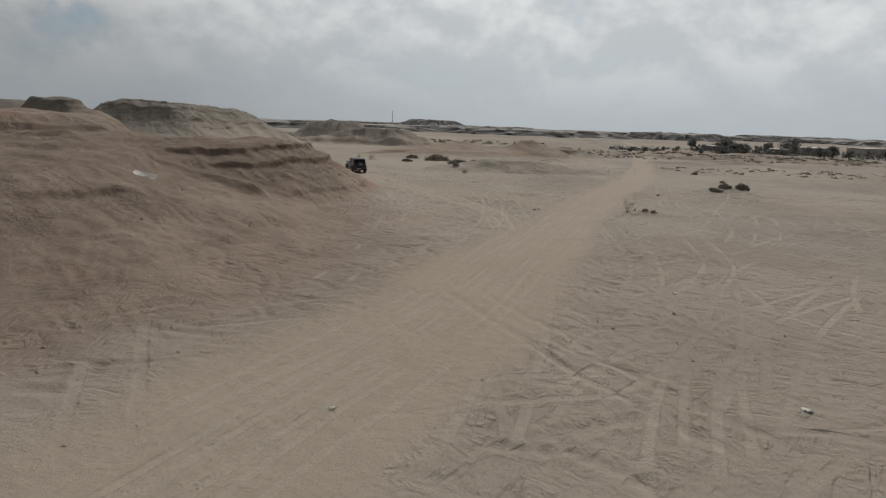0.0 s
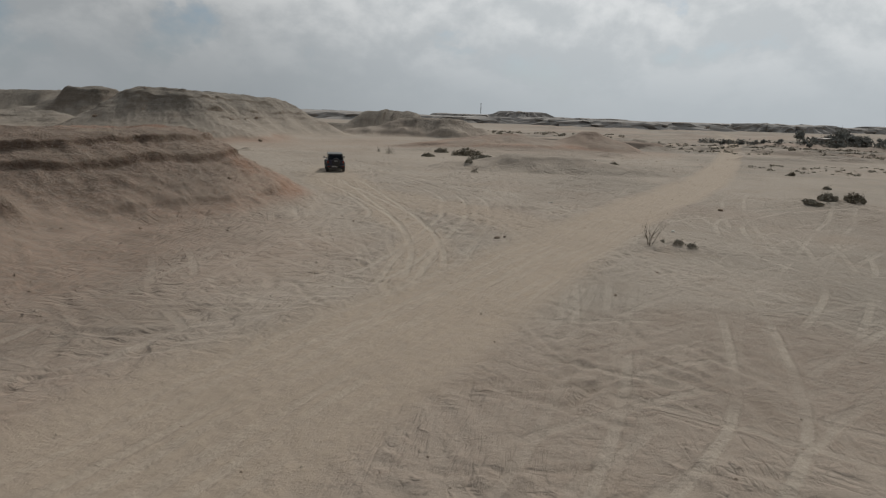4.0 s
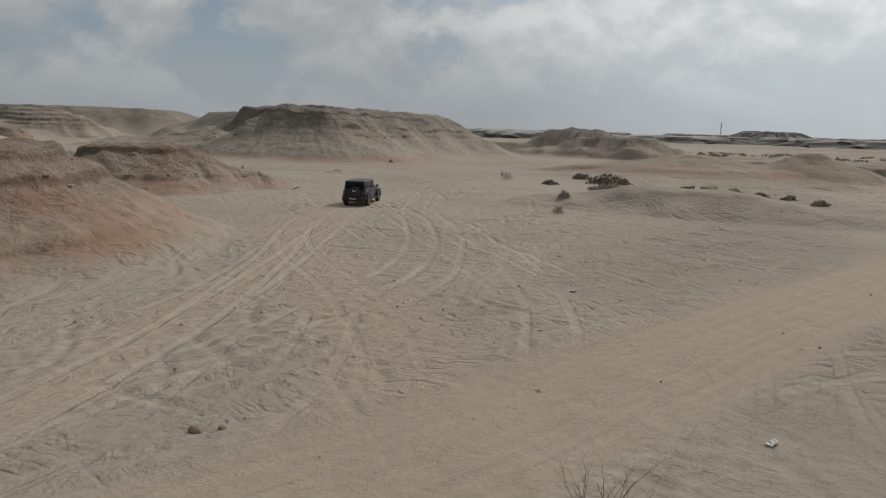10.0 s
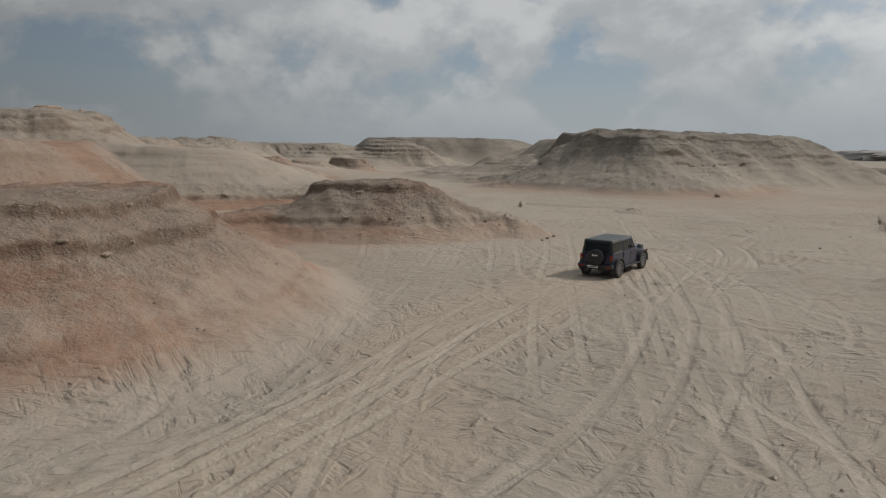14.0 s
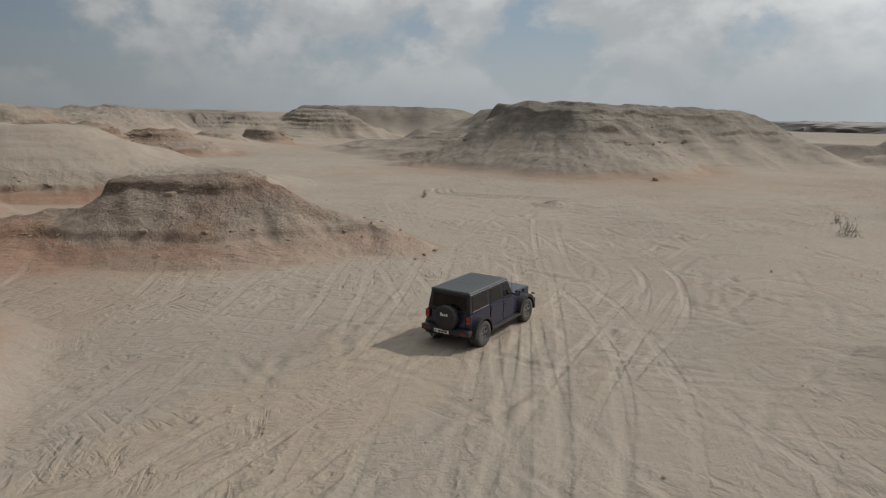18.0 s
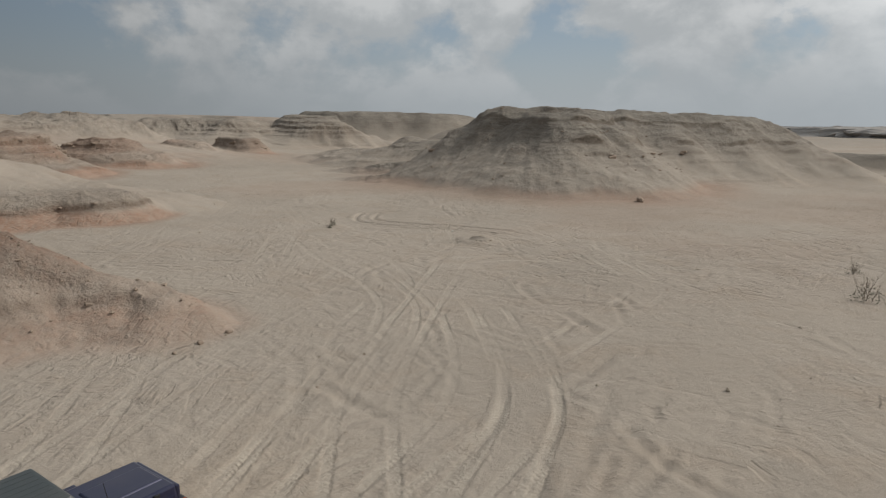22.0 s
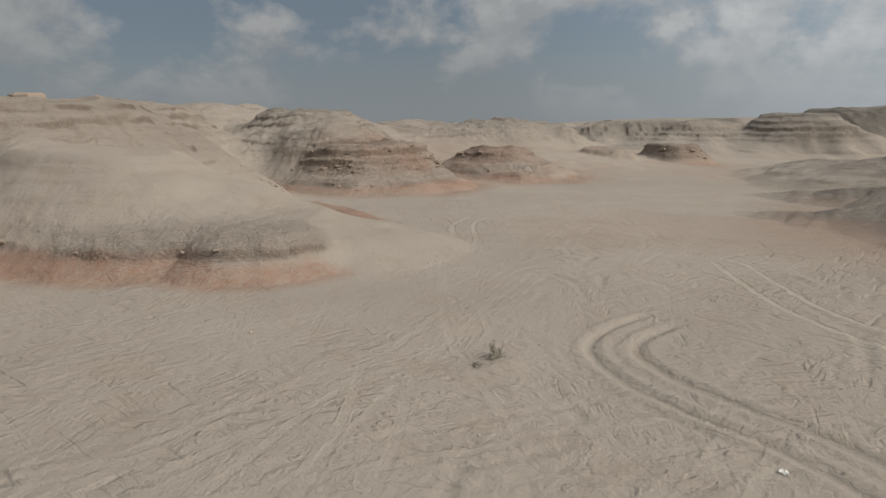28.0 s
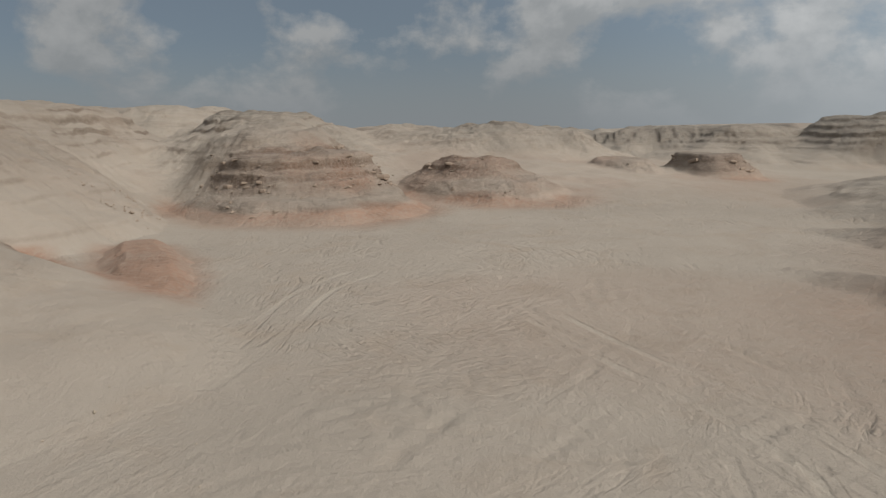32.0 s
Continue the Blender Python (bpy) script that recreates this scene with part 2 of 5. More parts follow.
    moved = add("ShaderNodeVectorMath", props=dict(operation="MULTIPLY_ADD"))
    link(warp.outputs["Color"], moved.inputs[0])
    moved.inputs[1].default_value = (5, 5, 0)
    link(pos, moved.inputs[2])
    marks = None
    for cell, rib, seed, gain in ((0.16, 1.05, 0.0, 1.0), (0.30, 1.6, 3.7, 0.6), (0.10, 0.62, 7.9, 1.2)):
        shift = add("ShaderNodeVectorMath", props=dict(operation="ADD"))
        shift.inputs[1].default_value = (seed * 13, seed * 7, 0)
        link(moved.outputs[0], shift.inputs[0])
        flat = add("ShaderNodeVectorMath", props=dict(operation="MULTIPLY"))
        flat.inputs[1].default_value = (1, 1, 0)
        link(shift.outputs[0], flat.inputs[0])
        vor = add("ShaderNodeTexVoronoi", Scale=cell, Randomness=1.0)
        link(flat.outputs[0], vor.inputs["Vector"])
        part_rgb = add("ShaderNodeSeparateColor")
        link(vor.outputs["Color"], part_rgb.inputs[0])
        turn = add("ShaderNodeVectorRotate", props=dict(rotation_type="Z_AXIS"))
        link(pos, turn.inputs["Vector"])
        link(calc("MULTIPLY", part_rgb.outputs[0], 6.283), turn.inputs["Angle"])
        long = add("ShaderNodeVectorMath", props=dict(operation="MULTIPLY"))
        long.inputs[1].default_value = (rib, rib * 0.17, 0.0)
        link(turn.outputs[0], long.inputs[0])
        streak = tex(2.6, 4.0, 0.55, 0.35, long.outputs[0])
        w = calc("MULTIPLY", ramp(streak, 0.47, 0.66), ramp(part_rgb.outputs[1], 0.15, 0.5))
        w = calc("MULTIPLY", calc("MULTIPLY", w, gain), ramp(tex(0.35 + seed * 0.05, 2.0, 0.5), 0.40, 0.62))
        marks = w if marks is None else calc("ADD", marks, w)
    loose = calc("MULTIPLY", churn, calc("SUBTRACT", 1.0, calc("MULTIPLY", press, 0.85)))
    marks = calc("MULTIPLY", marks, loose)
    # kicked-up clods
    lump = add("ShaderNodeTexVoronoi", Scale=2.3, Randomness=1.0, props=dict(feature="SMOOTH_F1"))
    lump.inputs["Smoothness"].default_value = 0.35
    bent = add("ShaderNodeVectorMath", props=dict(operation="MULTIPLY_ADD"))
    bend = add("ShaderNodeTexNoise", Scale=1.7, Detail=3.0)
    link(pos, bend.inputs["Vector"])
    link(bend.outputs["Color"], bent.inputs[0])
    bent.inputs[1].default_value = (0.9, 0.9, 0.0)
    link(pos, bent.inputs[2])
    link(bent.outputs[0], lump.inputs["Vector"])
    clod = calc("MULTIPLY", ramp(lump.outputs["Distance"], 0.42, 0.08), ramp(tex(0.55, 3.0), 0.42, 0.66))
    clod = calc("MULTIPLY", clod, loose)
    c = blend(calc("MULTIPLY", marks, 0.10), c, (0.30, 0.25, 0.20))
    h = calc("ADD", calc("MULTIPLY", fine, 0.08), calc("MULTIPLY", grain, 0.02))
    h = calc("ADD", h, calc("MULTIPLY", marks, -0.085))
    h = calc("ADD", h, calc("MULTIPLY", cut, 0.32))
    h = calc("ADD", h, calc("MULTIPLY", clod, 0.075))
    crease = calc("ABSOLUTE", calc("ADD", tex(0.85, 3.0, 0.5, 1.0), -0.5))
    h = calc("ADD", h, calc("MULTIPLY", calc("MULTIPLY", crease, loose), 0.2))
    h = calc("ADD", h, calc("MULTIPLY", peb, 0.03))
    h = calc("ADD", h, calc("MULTIPLY", chips, 0.035))
    h = calc("ADD", h, calc("MULTIPLY", calc("MULTIPLY", layer, rock), 0.2))
    h = calc("ADD", h, calc("MULTIPLY", calc("MULTIPLY", tex(1.1, 7.0, 0.72), rock), 0.55))
    h = calc("ADD", h, calc("MULTIPLY", calc("MULTIPLY", tex(5.0, 4.0, 0.7), rock), 0.13))
    return finish(c, h)


LAYERS = 5
SAND = desert("desert_sand")

# ---- the lie of the land ----
TABLE = np.random.RandomState(7).rand(512, 512) * 2 - 1


def vnoise(x, y, seed=0):
    """Smooth value noise in -1..1, one cell a unit."""
    x, y = x + seed * 37.3, y + seed * 91.7
    i, j = np.floor(x).astype(int), np.floor(y).astype(int)
    u, v = x - i, y - j
    u, v = u * u * u * (u * (u * 6 - 15) + 10), v * v * v * (v * (v * 6 - 15) + 10)
    i0, i1, j0, j1 = i % 512, (i + 1) % 512, j % 512, (j + 1) % 512
    a, b, c, d = TABLE[i0, j0], TABLE[i1, j0], TABLE[i0, j1], TABLE[i1, j1]
    return a + (b - a) * u + (c - a) * v + (a - b - c + d) * u * v


def fbm(x, y, octaves=4, seed=0, gain=0.5):
    total, amp, norm = 0.0, 1.0, 0.0
    for k in range(octaves):
        total = total + amp * vnoise(x * 2.03 ** k, y * 2.03 ** k, seed + k)
        norm += amp
        amp *= gain
    return total / norm


def smooth(a, lo, hi):
    s = np.clip((a - lo) / (hi - lo), 0, 1)
    return s * s * (3 - 2 * s)


def base_height(x, y):
    """The plain: level where the car turns, falling slowly away to the north and east."""
    away = np.hypot(np.maximum(x + 10, 0) * 0.6, np.maximum(y - 70, 0))
    az = np.degrees(np.arctan2(-(x + 20), y - 40))
    return -0.3 - 0.0108 * away * (1 - smooth(az, 38, 70)) * smooth(away, 0, 60)


# hill: name, cx, cy, half length, half width, direction of the length (degrees from +x), height, flat top 0..1,
#       toe (1 straight slope, 2 hollow talus), rough outline, red foot, red body, grey, rock
HILLS = [
    ("red_mound", -46, 58, 17.5, 30, 88, 6.6, 0.48, 1.3, 0.08, 0.3, 0.85, 0.0, 0.5),
    ("red_mound", -31, 37, 24, 28, 88, 4.9, 0.42, 1.9, 0.09, 0.4, 0.45, 0.8, 0.6),
    ("red_mound", -37, 73.5, 9, 6.5, 60, 1.5, 0.3, 1.2, 0.08, 0.7, 0.9, 0.0, 0.7),
    ("pale_hill", -67, 77, 20, 10.6, 72, 6.1, 0.36, 1.0, 0.04, 0.0, 0.05, 0.0, 0.15),
    ("pale_hill", -66, 90, 15, 8.6, 64, 2.8, 0.05, 1.05, 0.05, 0.0, 0.1, 0.0, 0.05),
    ("pale_ridge", -83, 62, 25, 21, 10, 10.4, 0.34, 1.2, 0.12, 0.0, 0.1, 0.05, 0.75),
    ("pale_ridge", -112, 46, 40, 28, 15, 11.6, 0.34, 1.3, 0.10, 0.2, 0.1, 0.05, 0.75),
    ("pale_ridge", -156, 34, 40, 34, 60, 13.0, 0.3, 1.1, 0.12, 0.0, 0.0, 0.1, 0.6),
    ("pale_ridge", -139, 67, 34, 24, 30, 10.6, 0.34, 1.05, 0.09, 0.0, 0.0, 0.2, 0.95),
    ("pale_ridge", -154, 90, 32, 22, 80, 7.2, 0.36, 1.25, 0.13, 0.0, 0.0, 0.15, 0.9),
    ("pale_ridge", -158, 76, 66, 52, 75, 7.0, 0.05, 1.15, 0.07, 0.0, 0.22, 0.0, 0.12),
    ("rocky_outcrop", -105.5, 87, 14, 11.5, 62, 1.7, 0.72, 1.0, 0.08, 0.8, 0.3, 0.0, 0.9),
    ("rocky_outcrop", -107.5, 86, 11, 8.8, 62, 3.2, 0.70, 1.0, 0.12, 0.0, 0.7, 0.0, 1.0),
    ("rocky_outcrop", -109.5, 84.5, 11, 9.5, 62, 5.4, 0.62, 1.1, 0.10, 0.0, 0.65, 0.0, 1.0),
    ("rocky_outcrop", -120, 77, 19, 14, 35, 7.2, 0.4, 1.2, 0.12, 0.0, 0.1, 0.0, 0.8),
    ("red_outcrop", -116.5, 102.5, 12, 9.0, 62, 2.2, 0.6, 1.05, 0.10, 0.7, 0.5, 0.0, 0.9),
    ("red_outcrop", -119.5, 101.3, 11, 8.0, 60, 4.4, 0.38, 1.15, 0.12, 0.0, 0.5, 0.0, 0.95),
    ("red_outcrop", -139, 118.5, 9, 6.5, 20, 3.2, 0.4, 1.4, 0.14, 0.5, 0.45, 0.0, 0.9),
    ("rock_knob", -141, 129.5, 9, 6.5, 40, 3.7, 0.5, 1.5, 0.10, 0.4, 0.35, 0.3, 1.0),
    ("far_ridge", -178, 66, 62, 34, 75, 8.0, 0.34, 1.5, 0.24, 0.0, 0.0, 0.1, 0.95),
    ("far_ridge", -165, 100, 28, 22, 70, 7.4, 0.34, 1.5, 0.24, 0.0, 0.0, 0.1, 0.95),
    ("far_ridge", -200, 128, 46, 28, 60, 7.6, 0.34, 1.5, 0.24, 0.0, 0.0, 0.25, 0.95),
    ("far_ridge", -185, 165, 30, 20, 20, 8.4, 0.34, 1.5, 0.24, 0.0, 0.0, 0.4, 0.95),
    ("large_mesa", -67, 146.5, 24, 19.8, 20, 9.6, 0.30, 1.4, 0.09, 0.45, 0.0, 0.85, 0.86),
    ("large_mesa", -69, 170, 36, 26, 75, 9.4, 0.48, 1.4, 0.10, 0.0, 0.0, 0.8, 0.62),
    ("large_mesa", -101, 172, 11, 12, 10, 9.6, 0.42, 1.3, 0.10, 0.0, 0.0, 0.8, 0.9),
    ("large_mesa", -104, 171, 32, 22, 10, 7.6, 0.34, 1.4, 0.20, 0.0, 0.0, 0.65, 0.8),
    ("large_mesa", -101, 151, 31, 16, 12, 4.4, 0.05, 1.3, 0.16, 0.0, 0.0, 0.5, 0.8),
    ("far_mesa", -238, 222, 60, 34, 40, 10.8, 0.55, 1.2, 0.15, 0.0, 0.0, 0.7, 0.8),
    ("far_mesa", -165, 235, 44, 30, 10, 10.4, 0.5, 1.2, 0.18, 0.0, 0.0, 0.7, 0.8),
    ("low_mesa", -38, 229, 17, 13, 10, 6.8, 0.45, 1.3, 0.14, 0.0, 0.0, 0.6, 0.9),
    ("low_mesa", -56, 222, 15, 9, 10, 2.9, 0.55, 1.4, 0.14, 0.0, 0.0, 0.8, 0.9),
    ("low_mesa", -24, 205, 22, 10, 0, 5.0, 0.3, 1.2, 0.2, 0.0, 0.1, 0.55, 0.6),
    ("sand_dune", 3, 150, 21, 12, 5, 3.4, 0.05, 1.2, 0.12, 0.4, 0.4, 0.7, 0.1),
    ("sand_dune", 19, 154, 11, 9, 0, 3.9, 0.1, 1.1, 0.06, 0.3, 0.35, 0.6, 0.2),
    ("sand_dune", 32, 176, 6, 4, 0, 2.0, 0.2, 1.1, 0.1, 0.3, 0.2, 0.5, 0.3),
    ("sand_bank", 10, 98, 15, 6, 8, 1.7, 0.1, 1.2, 0.18, 0.0, 0.05, 0.35, 0.0),
]
# bank: name, spine of (x, y, height, half breadth of the flat top), run of the slope for each metre of height,
#       least run, toe, rough outline, red foot, red body, grey, rock
BANKS = [
    ("red_mound", [(-27, 47, 4.4, 4.5), (-21.5, 55, 4.5, 5.6), (-18.6, 61, 4.5, 5.9)], 1.6, 0.8, 1.3, 0.35, 0.05, 1.05, 0.0, 0.95),
    ("red_mound", [(-25, 41, 3.7, 2.4), (-18, 43, 3.3, 1.2), (-13.6, 44.4, 2.6, 0.6)], 0.55, 0.3, 0.9, 0.3, 0.1, 0.7, 0.3, 1.0),
    ("small_mesa", [(-37.5, 75.5, 1.5, 0.3), (-35.2, 78.8, 2.4, 0.5), (-34.2, 80.4, 3.8, 0.9), (-31.4, 84.5, 3.9, 1.2), (-29.9, 86.6, 3.3, 0.7),
                    (-29.1, 87.8, 2.5, 0.6), (-28.2, 89.2, 1.95, 0.6), (-26.4, 91.5, 1.2, 0.7), (-25.5, 92.6, 0.7, 0.4)], 1.3, 0.4, 1.1, 0.28, 0.35, 0.55, 0.45, 1.0),
    ("pale_hill", [(-58.4, 93.0, 1.85, 2.9), (-63.5, 87, 1.9, 7.6), (-67, 79, 1.9, 8.8), (-71, 70, 1.9, 9.4)], 1.25, 0.8, 0.95, 0.2, 0.95, 0.12, 0.0, 1.0),
    ("red_spur", [(-82, 87.0, 0.7, 1.0), (-78, 90.6, 0.75, 1.2), (-73, 94.6, 0.7, 1.1), (-69.2, 97.0, 0.45, 0.7)], 1.0, 0.4, 0.9, 0.3, 0.8, 0.9, 0.0, 0.8),
    ("large_mesa", [(-82, 125.2, 0.2, 0.1), (-76, 128.5, 1.1, 0.2), (-70, 134, 2.2, 0.3)], 1.7, 0.8, 1.1, 0.6, 0.0, 0.0, 0.7, 0.9),
    ("large_mesa", [(-97, 130.5, 0.2, 0.1), (-90, 134, 1.3, 0.2), (-82, 139, 2.8, 0.3)], 1.7, 0.8, 1.1, 0.6, 0.0, 0.0, 0.6, 0.9),
    ("large_mesa", [(-109, 139, 0.2, 0.1), (-101, 142.5, 1.5, 0.2), (-93, 147, 3.2, 0.3)], 1.7, 0.8, 1.1, 0.6, 0.0, 0.0, 0.6, 0.9),
]


def hill(x, y, spec):
    name, cx, cy, a, b, turn, top, flat, toe, rough = spec[:10]
    c, s = math.cos(radians(turn)), math.sin(radians(turn))
    u, v = ((x - cx) * c + (y - cy) * s) / a, (-(x - cx) * s + (y - cy) * c) / b
    r = (np.abs(u) ** 2.3 + np.abs(v) ** 2.3) ** (1 / 2.3)
    size = min(a, b)
    seed = int(abs(cx * 3 + cy)) % 90
    near = r < 1.9
    out, halo = np.zeros_like(x), np.zeros_like(x)
    xn, yn = x[near], y[near]
    rn = r[near] + rough * 1.6 * fbm(xn / (size * 0.8), yn / (size * 0.8), 3, seed)
    # gullies run down the flanks
    ang = np.arctan2(v[near], u[near])
    gully = fbm(ang * (1.6 + size * 0.13) + 0.5 * fbm(xn / 5, yn / 5, 2, seed + 2), r[near] * 4.0 + seed, 3, seed + 9)
    rn = rn + rough * (0.12 if name.startswith("pale_hill") else 0.25 if name.startswith(("pale", "red")) else 0.18) * gully * smooth(r[near], 0.25, 0.8)
    # fine rills
    rn = rn + 0.004 * fbm(ang * size * 1.3, r[near] * 1.2, 2, seed + 13) * smooth(r[near], 0.3, 0.6)
    s1 = np.clip((1.0 - rn) / (1 - flat), 0, 1.3)
    # talus, then a steeper cap
    body = 0.84 * np.minimum(s1 / 0.88, 1) ** toe + 0.16 * smooth(s1, 0.82, 1.05)
    body = body + 0.07 * fbm(xn / 7, yn / 7, 3, seed + 4) * smooth(s1, 0.6, 1)
    # apron of blown sand round the foot
    sand = min(0.10 * top, 0.6)
    out[near] = np.maximum(body, 0) * (top - sand) + sand * (1 - smooth(rn, 0.7, 1.38)) ** 2
    halo[near] = 1 - smooth(rn, 0.88, 1.3)
    return out, halo


def bank(spec):
    """A long rise along a spine: the part of the grid near it, its height there and the apron round its foot."""
    name, spine, per, least, toe, rough = spec[:6]
    tall = max(p[2] for p in spine)
    reach = max(p[3] for p in spine) + per * tall + least + 4
    i0, i1 = np.searchsorted(XS, (min(p[0] for p in spine) - reach, max(p[0] for p in spine) + reach))
    j0, j1 = np.searchsorted(YS, (min(p[1] for p in spine) - reach, max(p[1] for p in spine) + reach))
    win = (slice(i0, i1), slice(j0, j1))
    x, y = X[win], Y[win]
    wave = rough * (1.3 * fbm(x / 3.2, y / 3.2, 3, 14) + 0.45 * fbm(x / 0.9, y / 0.9, 2, 15))
    out, halo = np.zeros_like(x), np.zeros_like(x)
    for (ax, ay, at, af), (bx, by, bt, bf) in zip(spine, spine[1:]):
        dx, dy = bx - ax, by - ay
        t = np.clip(((x - ax) * dx + (y - ay) * dy) / (dx * dx + dy * dy), 0, 1)
        top, flat = at + (bt - at) * t, af + (bf - af) * t
        d = np.hypot(x - ax - t * dx, y - ay - t * dy) + wave - flat
        run = per * top + least
        up = np.clip(1 - d / run, 0, 1)
        out = np.maximum(out, top * (up ** toe + 0.05 * smooth(d, 0, -1.2)))
        halo = np.maximum(halo, 1 - smooth(d - run, -0.4, 1.5))
    return win, out, halo, tall


# hard beds lie level through all the hills: smooth height in, cut height out
BEDS = ((1.15, 0.20), (3.3, 0.15), (4.4, 0.17), (5.6, 0.24), (7.0, 0.08), (8.3, 0.24), (9.6, 0.26), (10.8, 0.12), (11.9, 0.24), (13.4, 0.2))
BEDS_IN = [0.0] + [b + k for b, _ in BEDS for k in (-0.1, 0.1)] + [16.0]
BEDS_OUT = [0.0] + [b + k * (0.1 + step) for b, step in BEDS for k in (-1, 1)] + [16.0]


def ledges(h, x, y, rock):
    """What the hard beds add to the smooth height, and where their bare, darkened faces lie."""
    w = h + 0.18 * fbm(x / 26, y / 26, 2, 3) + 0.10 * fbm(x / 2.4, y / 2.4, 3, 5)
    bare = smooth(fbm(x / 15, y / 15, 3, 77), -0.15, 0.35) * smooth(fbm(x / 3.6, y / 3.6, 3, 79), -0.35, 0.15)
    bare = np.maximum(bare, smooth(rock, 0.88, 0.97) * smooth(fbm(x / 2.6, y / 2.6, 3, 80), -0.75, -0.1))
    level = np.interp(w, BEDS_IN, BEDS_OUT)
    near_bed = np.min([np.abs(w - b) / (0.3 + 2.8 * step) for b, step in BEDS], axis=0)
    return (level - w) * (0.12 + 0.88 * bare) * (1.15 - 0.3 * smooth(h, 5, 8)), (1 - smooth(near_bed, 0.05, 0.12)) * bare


def spline(points, n=16):
    """A smooth line through points."""
    p = np.array([points[0], *points, points[-1]], float)
    out = []
    for k in range(len(points) - 1):
        a, b, c, d = p[k:k + 4]
        for t in np.linspace(0, 1, n, endpoint=False):
            out.append(0.5 * (2 * b + (c - a) * t + (2 * a - 5 * b + 4 * c - d) * t * t + (3 * b - a - 3 * c + d) * t ** 3))
    out.append(p[-2])
    return np.array(out)


def near_line(line, reach):
    """Signed least distance to a line and the way along it, on the part of the grid near it."""
    i0, i1 = np.searchsorted(XS, (line[:, 0].min() - reach, line[:, 0].max() + reach))
    j0, j1 = np.searchsorted(YS, (line[:, 1].min() - reach, line[:, 1].max() + reach))
    field, along, gone = np.full((i1 - i0, j1 - j0), 99.0), np.zeros((i1 - i0, j1 - j0)), 0.0
    for (ax, ay), (bx, by) in zip(line, line[1:]):
        dx, dy = bx - ax, by - ay
        size = math.hypot(dx, dy) + 1e-9
        p0, p1 = np.searchsorted(XS[i0:i1], (min(ax, bx) - reach, max(ax, bx) + reach))
        q0, q1 = np.searchsorted(YS[j0:j1], (min(ay, by) - reach, max(ay, by) + reach))
        if p1 > p0 and q1 > q0:
            px, py = XS[i0 + p0:i0 + p1, None] - ax, YS[None, j0 + q0:j0 + q1] - ay
            t = np.clip((px * dx + py * dy) / size ** 2, 0, 1)
            d = np.hypot(px - t * dx, py - t * dy)
            old, way = field[p0:p1, q0:q1], along[p0:p1, q0:q1]
            won = d < np.abs(old)
            field[p0:p1, q0:q1] = np.where(won, np.where(px * dy - py * dx > 0, d, -d), old)
            along[p0:p1, q0:q1] = np.where(won, gone + t * size, way)
        gone += size
    return (slice(i0, i1), slice(j0, j1)), field, along, gone


def steps(*stretches):
    out = []
    for lo, hi, gap in stretches:
        out.append(np.linspace(lo, hi, max(2, int(round((hi - lo) / gap)) + 1))[:-1])
    return np.concatenate(out)


def outward(start, gap, end, grow=1.13):
    out = [start]
    while abs(out[-1] - start) < abs(end - start):
        out.append(out[-1] + gap)
        gap *= grow
    return np.array(out)


XS = np.concatenate([outward(-180, -0.6, -4200)[:0:-1], steps((-180, -132, 0.42), (-132, -85, 0.26), (-85, -26, 0.19), (-26, 18, 0.14), (18, 28, 0.19), (28, 70, 0.5)), outward(70, 0.55, 4200)])
YS = np.concatenate([outward(-6, -0.5, -4200)[:0:-1], steps((-6, 8, 0.3), (8, 104, 0.14), (104, 122, 0.19), (122, 158, 0.28), (158, 200, 0.45)), outward(200, 0.5, 4200)])
X, Y = np.meshgrid(XS, YS, indexing="ij")

ROAD = spline([(-40, -60), (-13, -5), (-6.0, 11), (-3.5, 16.5), (-1.4, 20.8), (1.0, 26.5), (3.2, 33), (5.2, 38.5), (8.0, 46), (10.3, 52), (12.6, 57), (14.6, 62.5), (18.4, 72), (24.6, 86.5), (31.5, 106), (46, 155), (75, 260), (110, 400)])
ROUTE = spline([(7, 40), (9, 46), (10.5, 52), (9.5, 58), (4, 64), (-3.8, 70), (-8.5, 76), (-10.8, 82.5), (-12.3, 87), (-14.5, 92.5), (-24, 100.8), (-37, 102.8), (-52, 106), (-68.5, 110.2), (-82, 114), (-96, 122), (-112, 133), (-130, 142), (-165, 165)])
SIDE_ROAD = [(5.4, 36), (5.2, 42), (4.6, 46.8), (3.7, 52.4), (2.0, 57), (-2.3, 66.8), (-5.8, 74), (-10.5, 83), (-17, 92)]
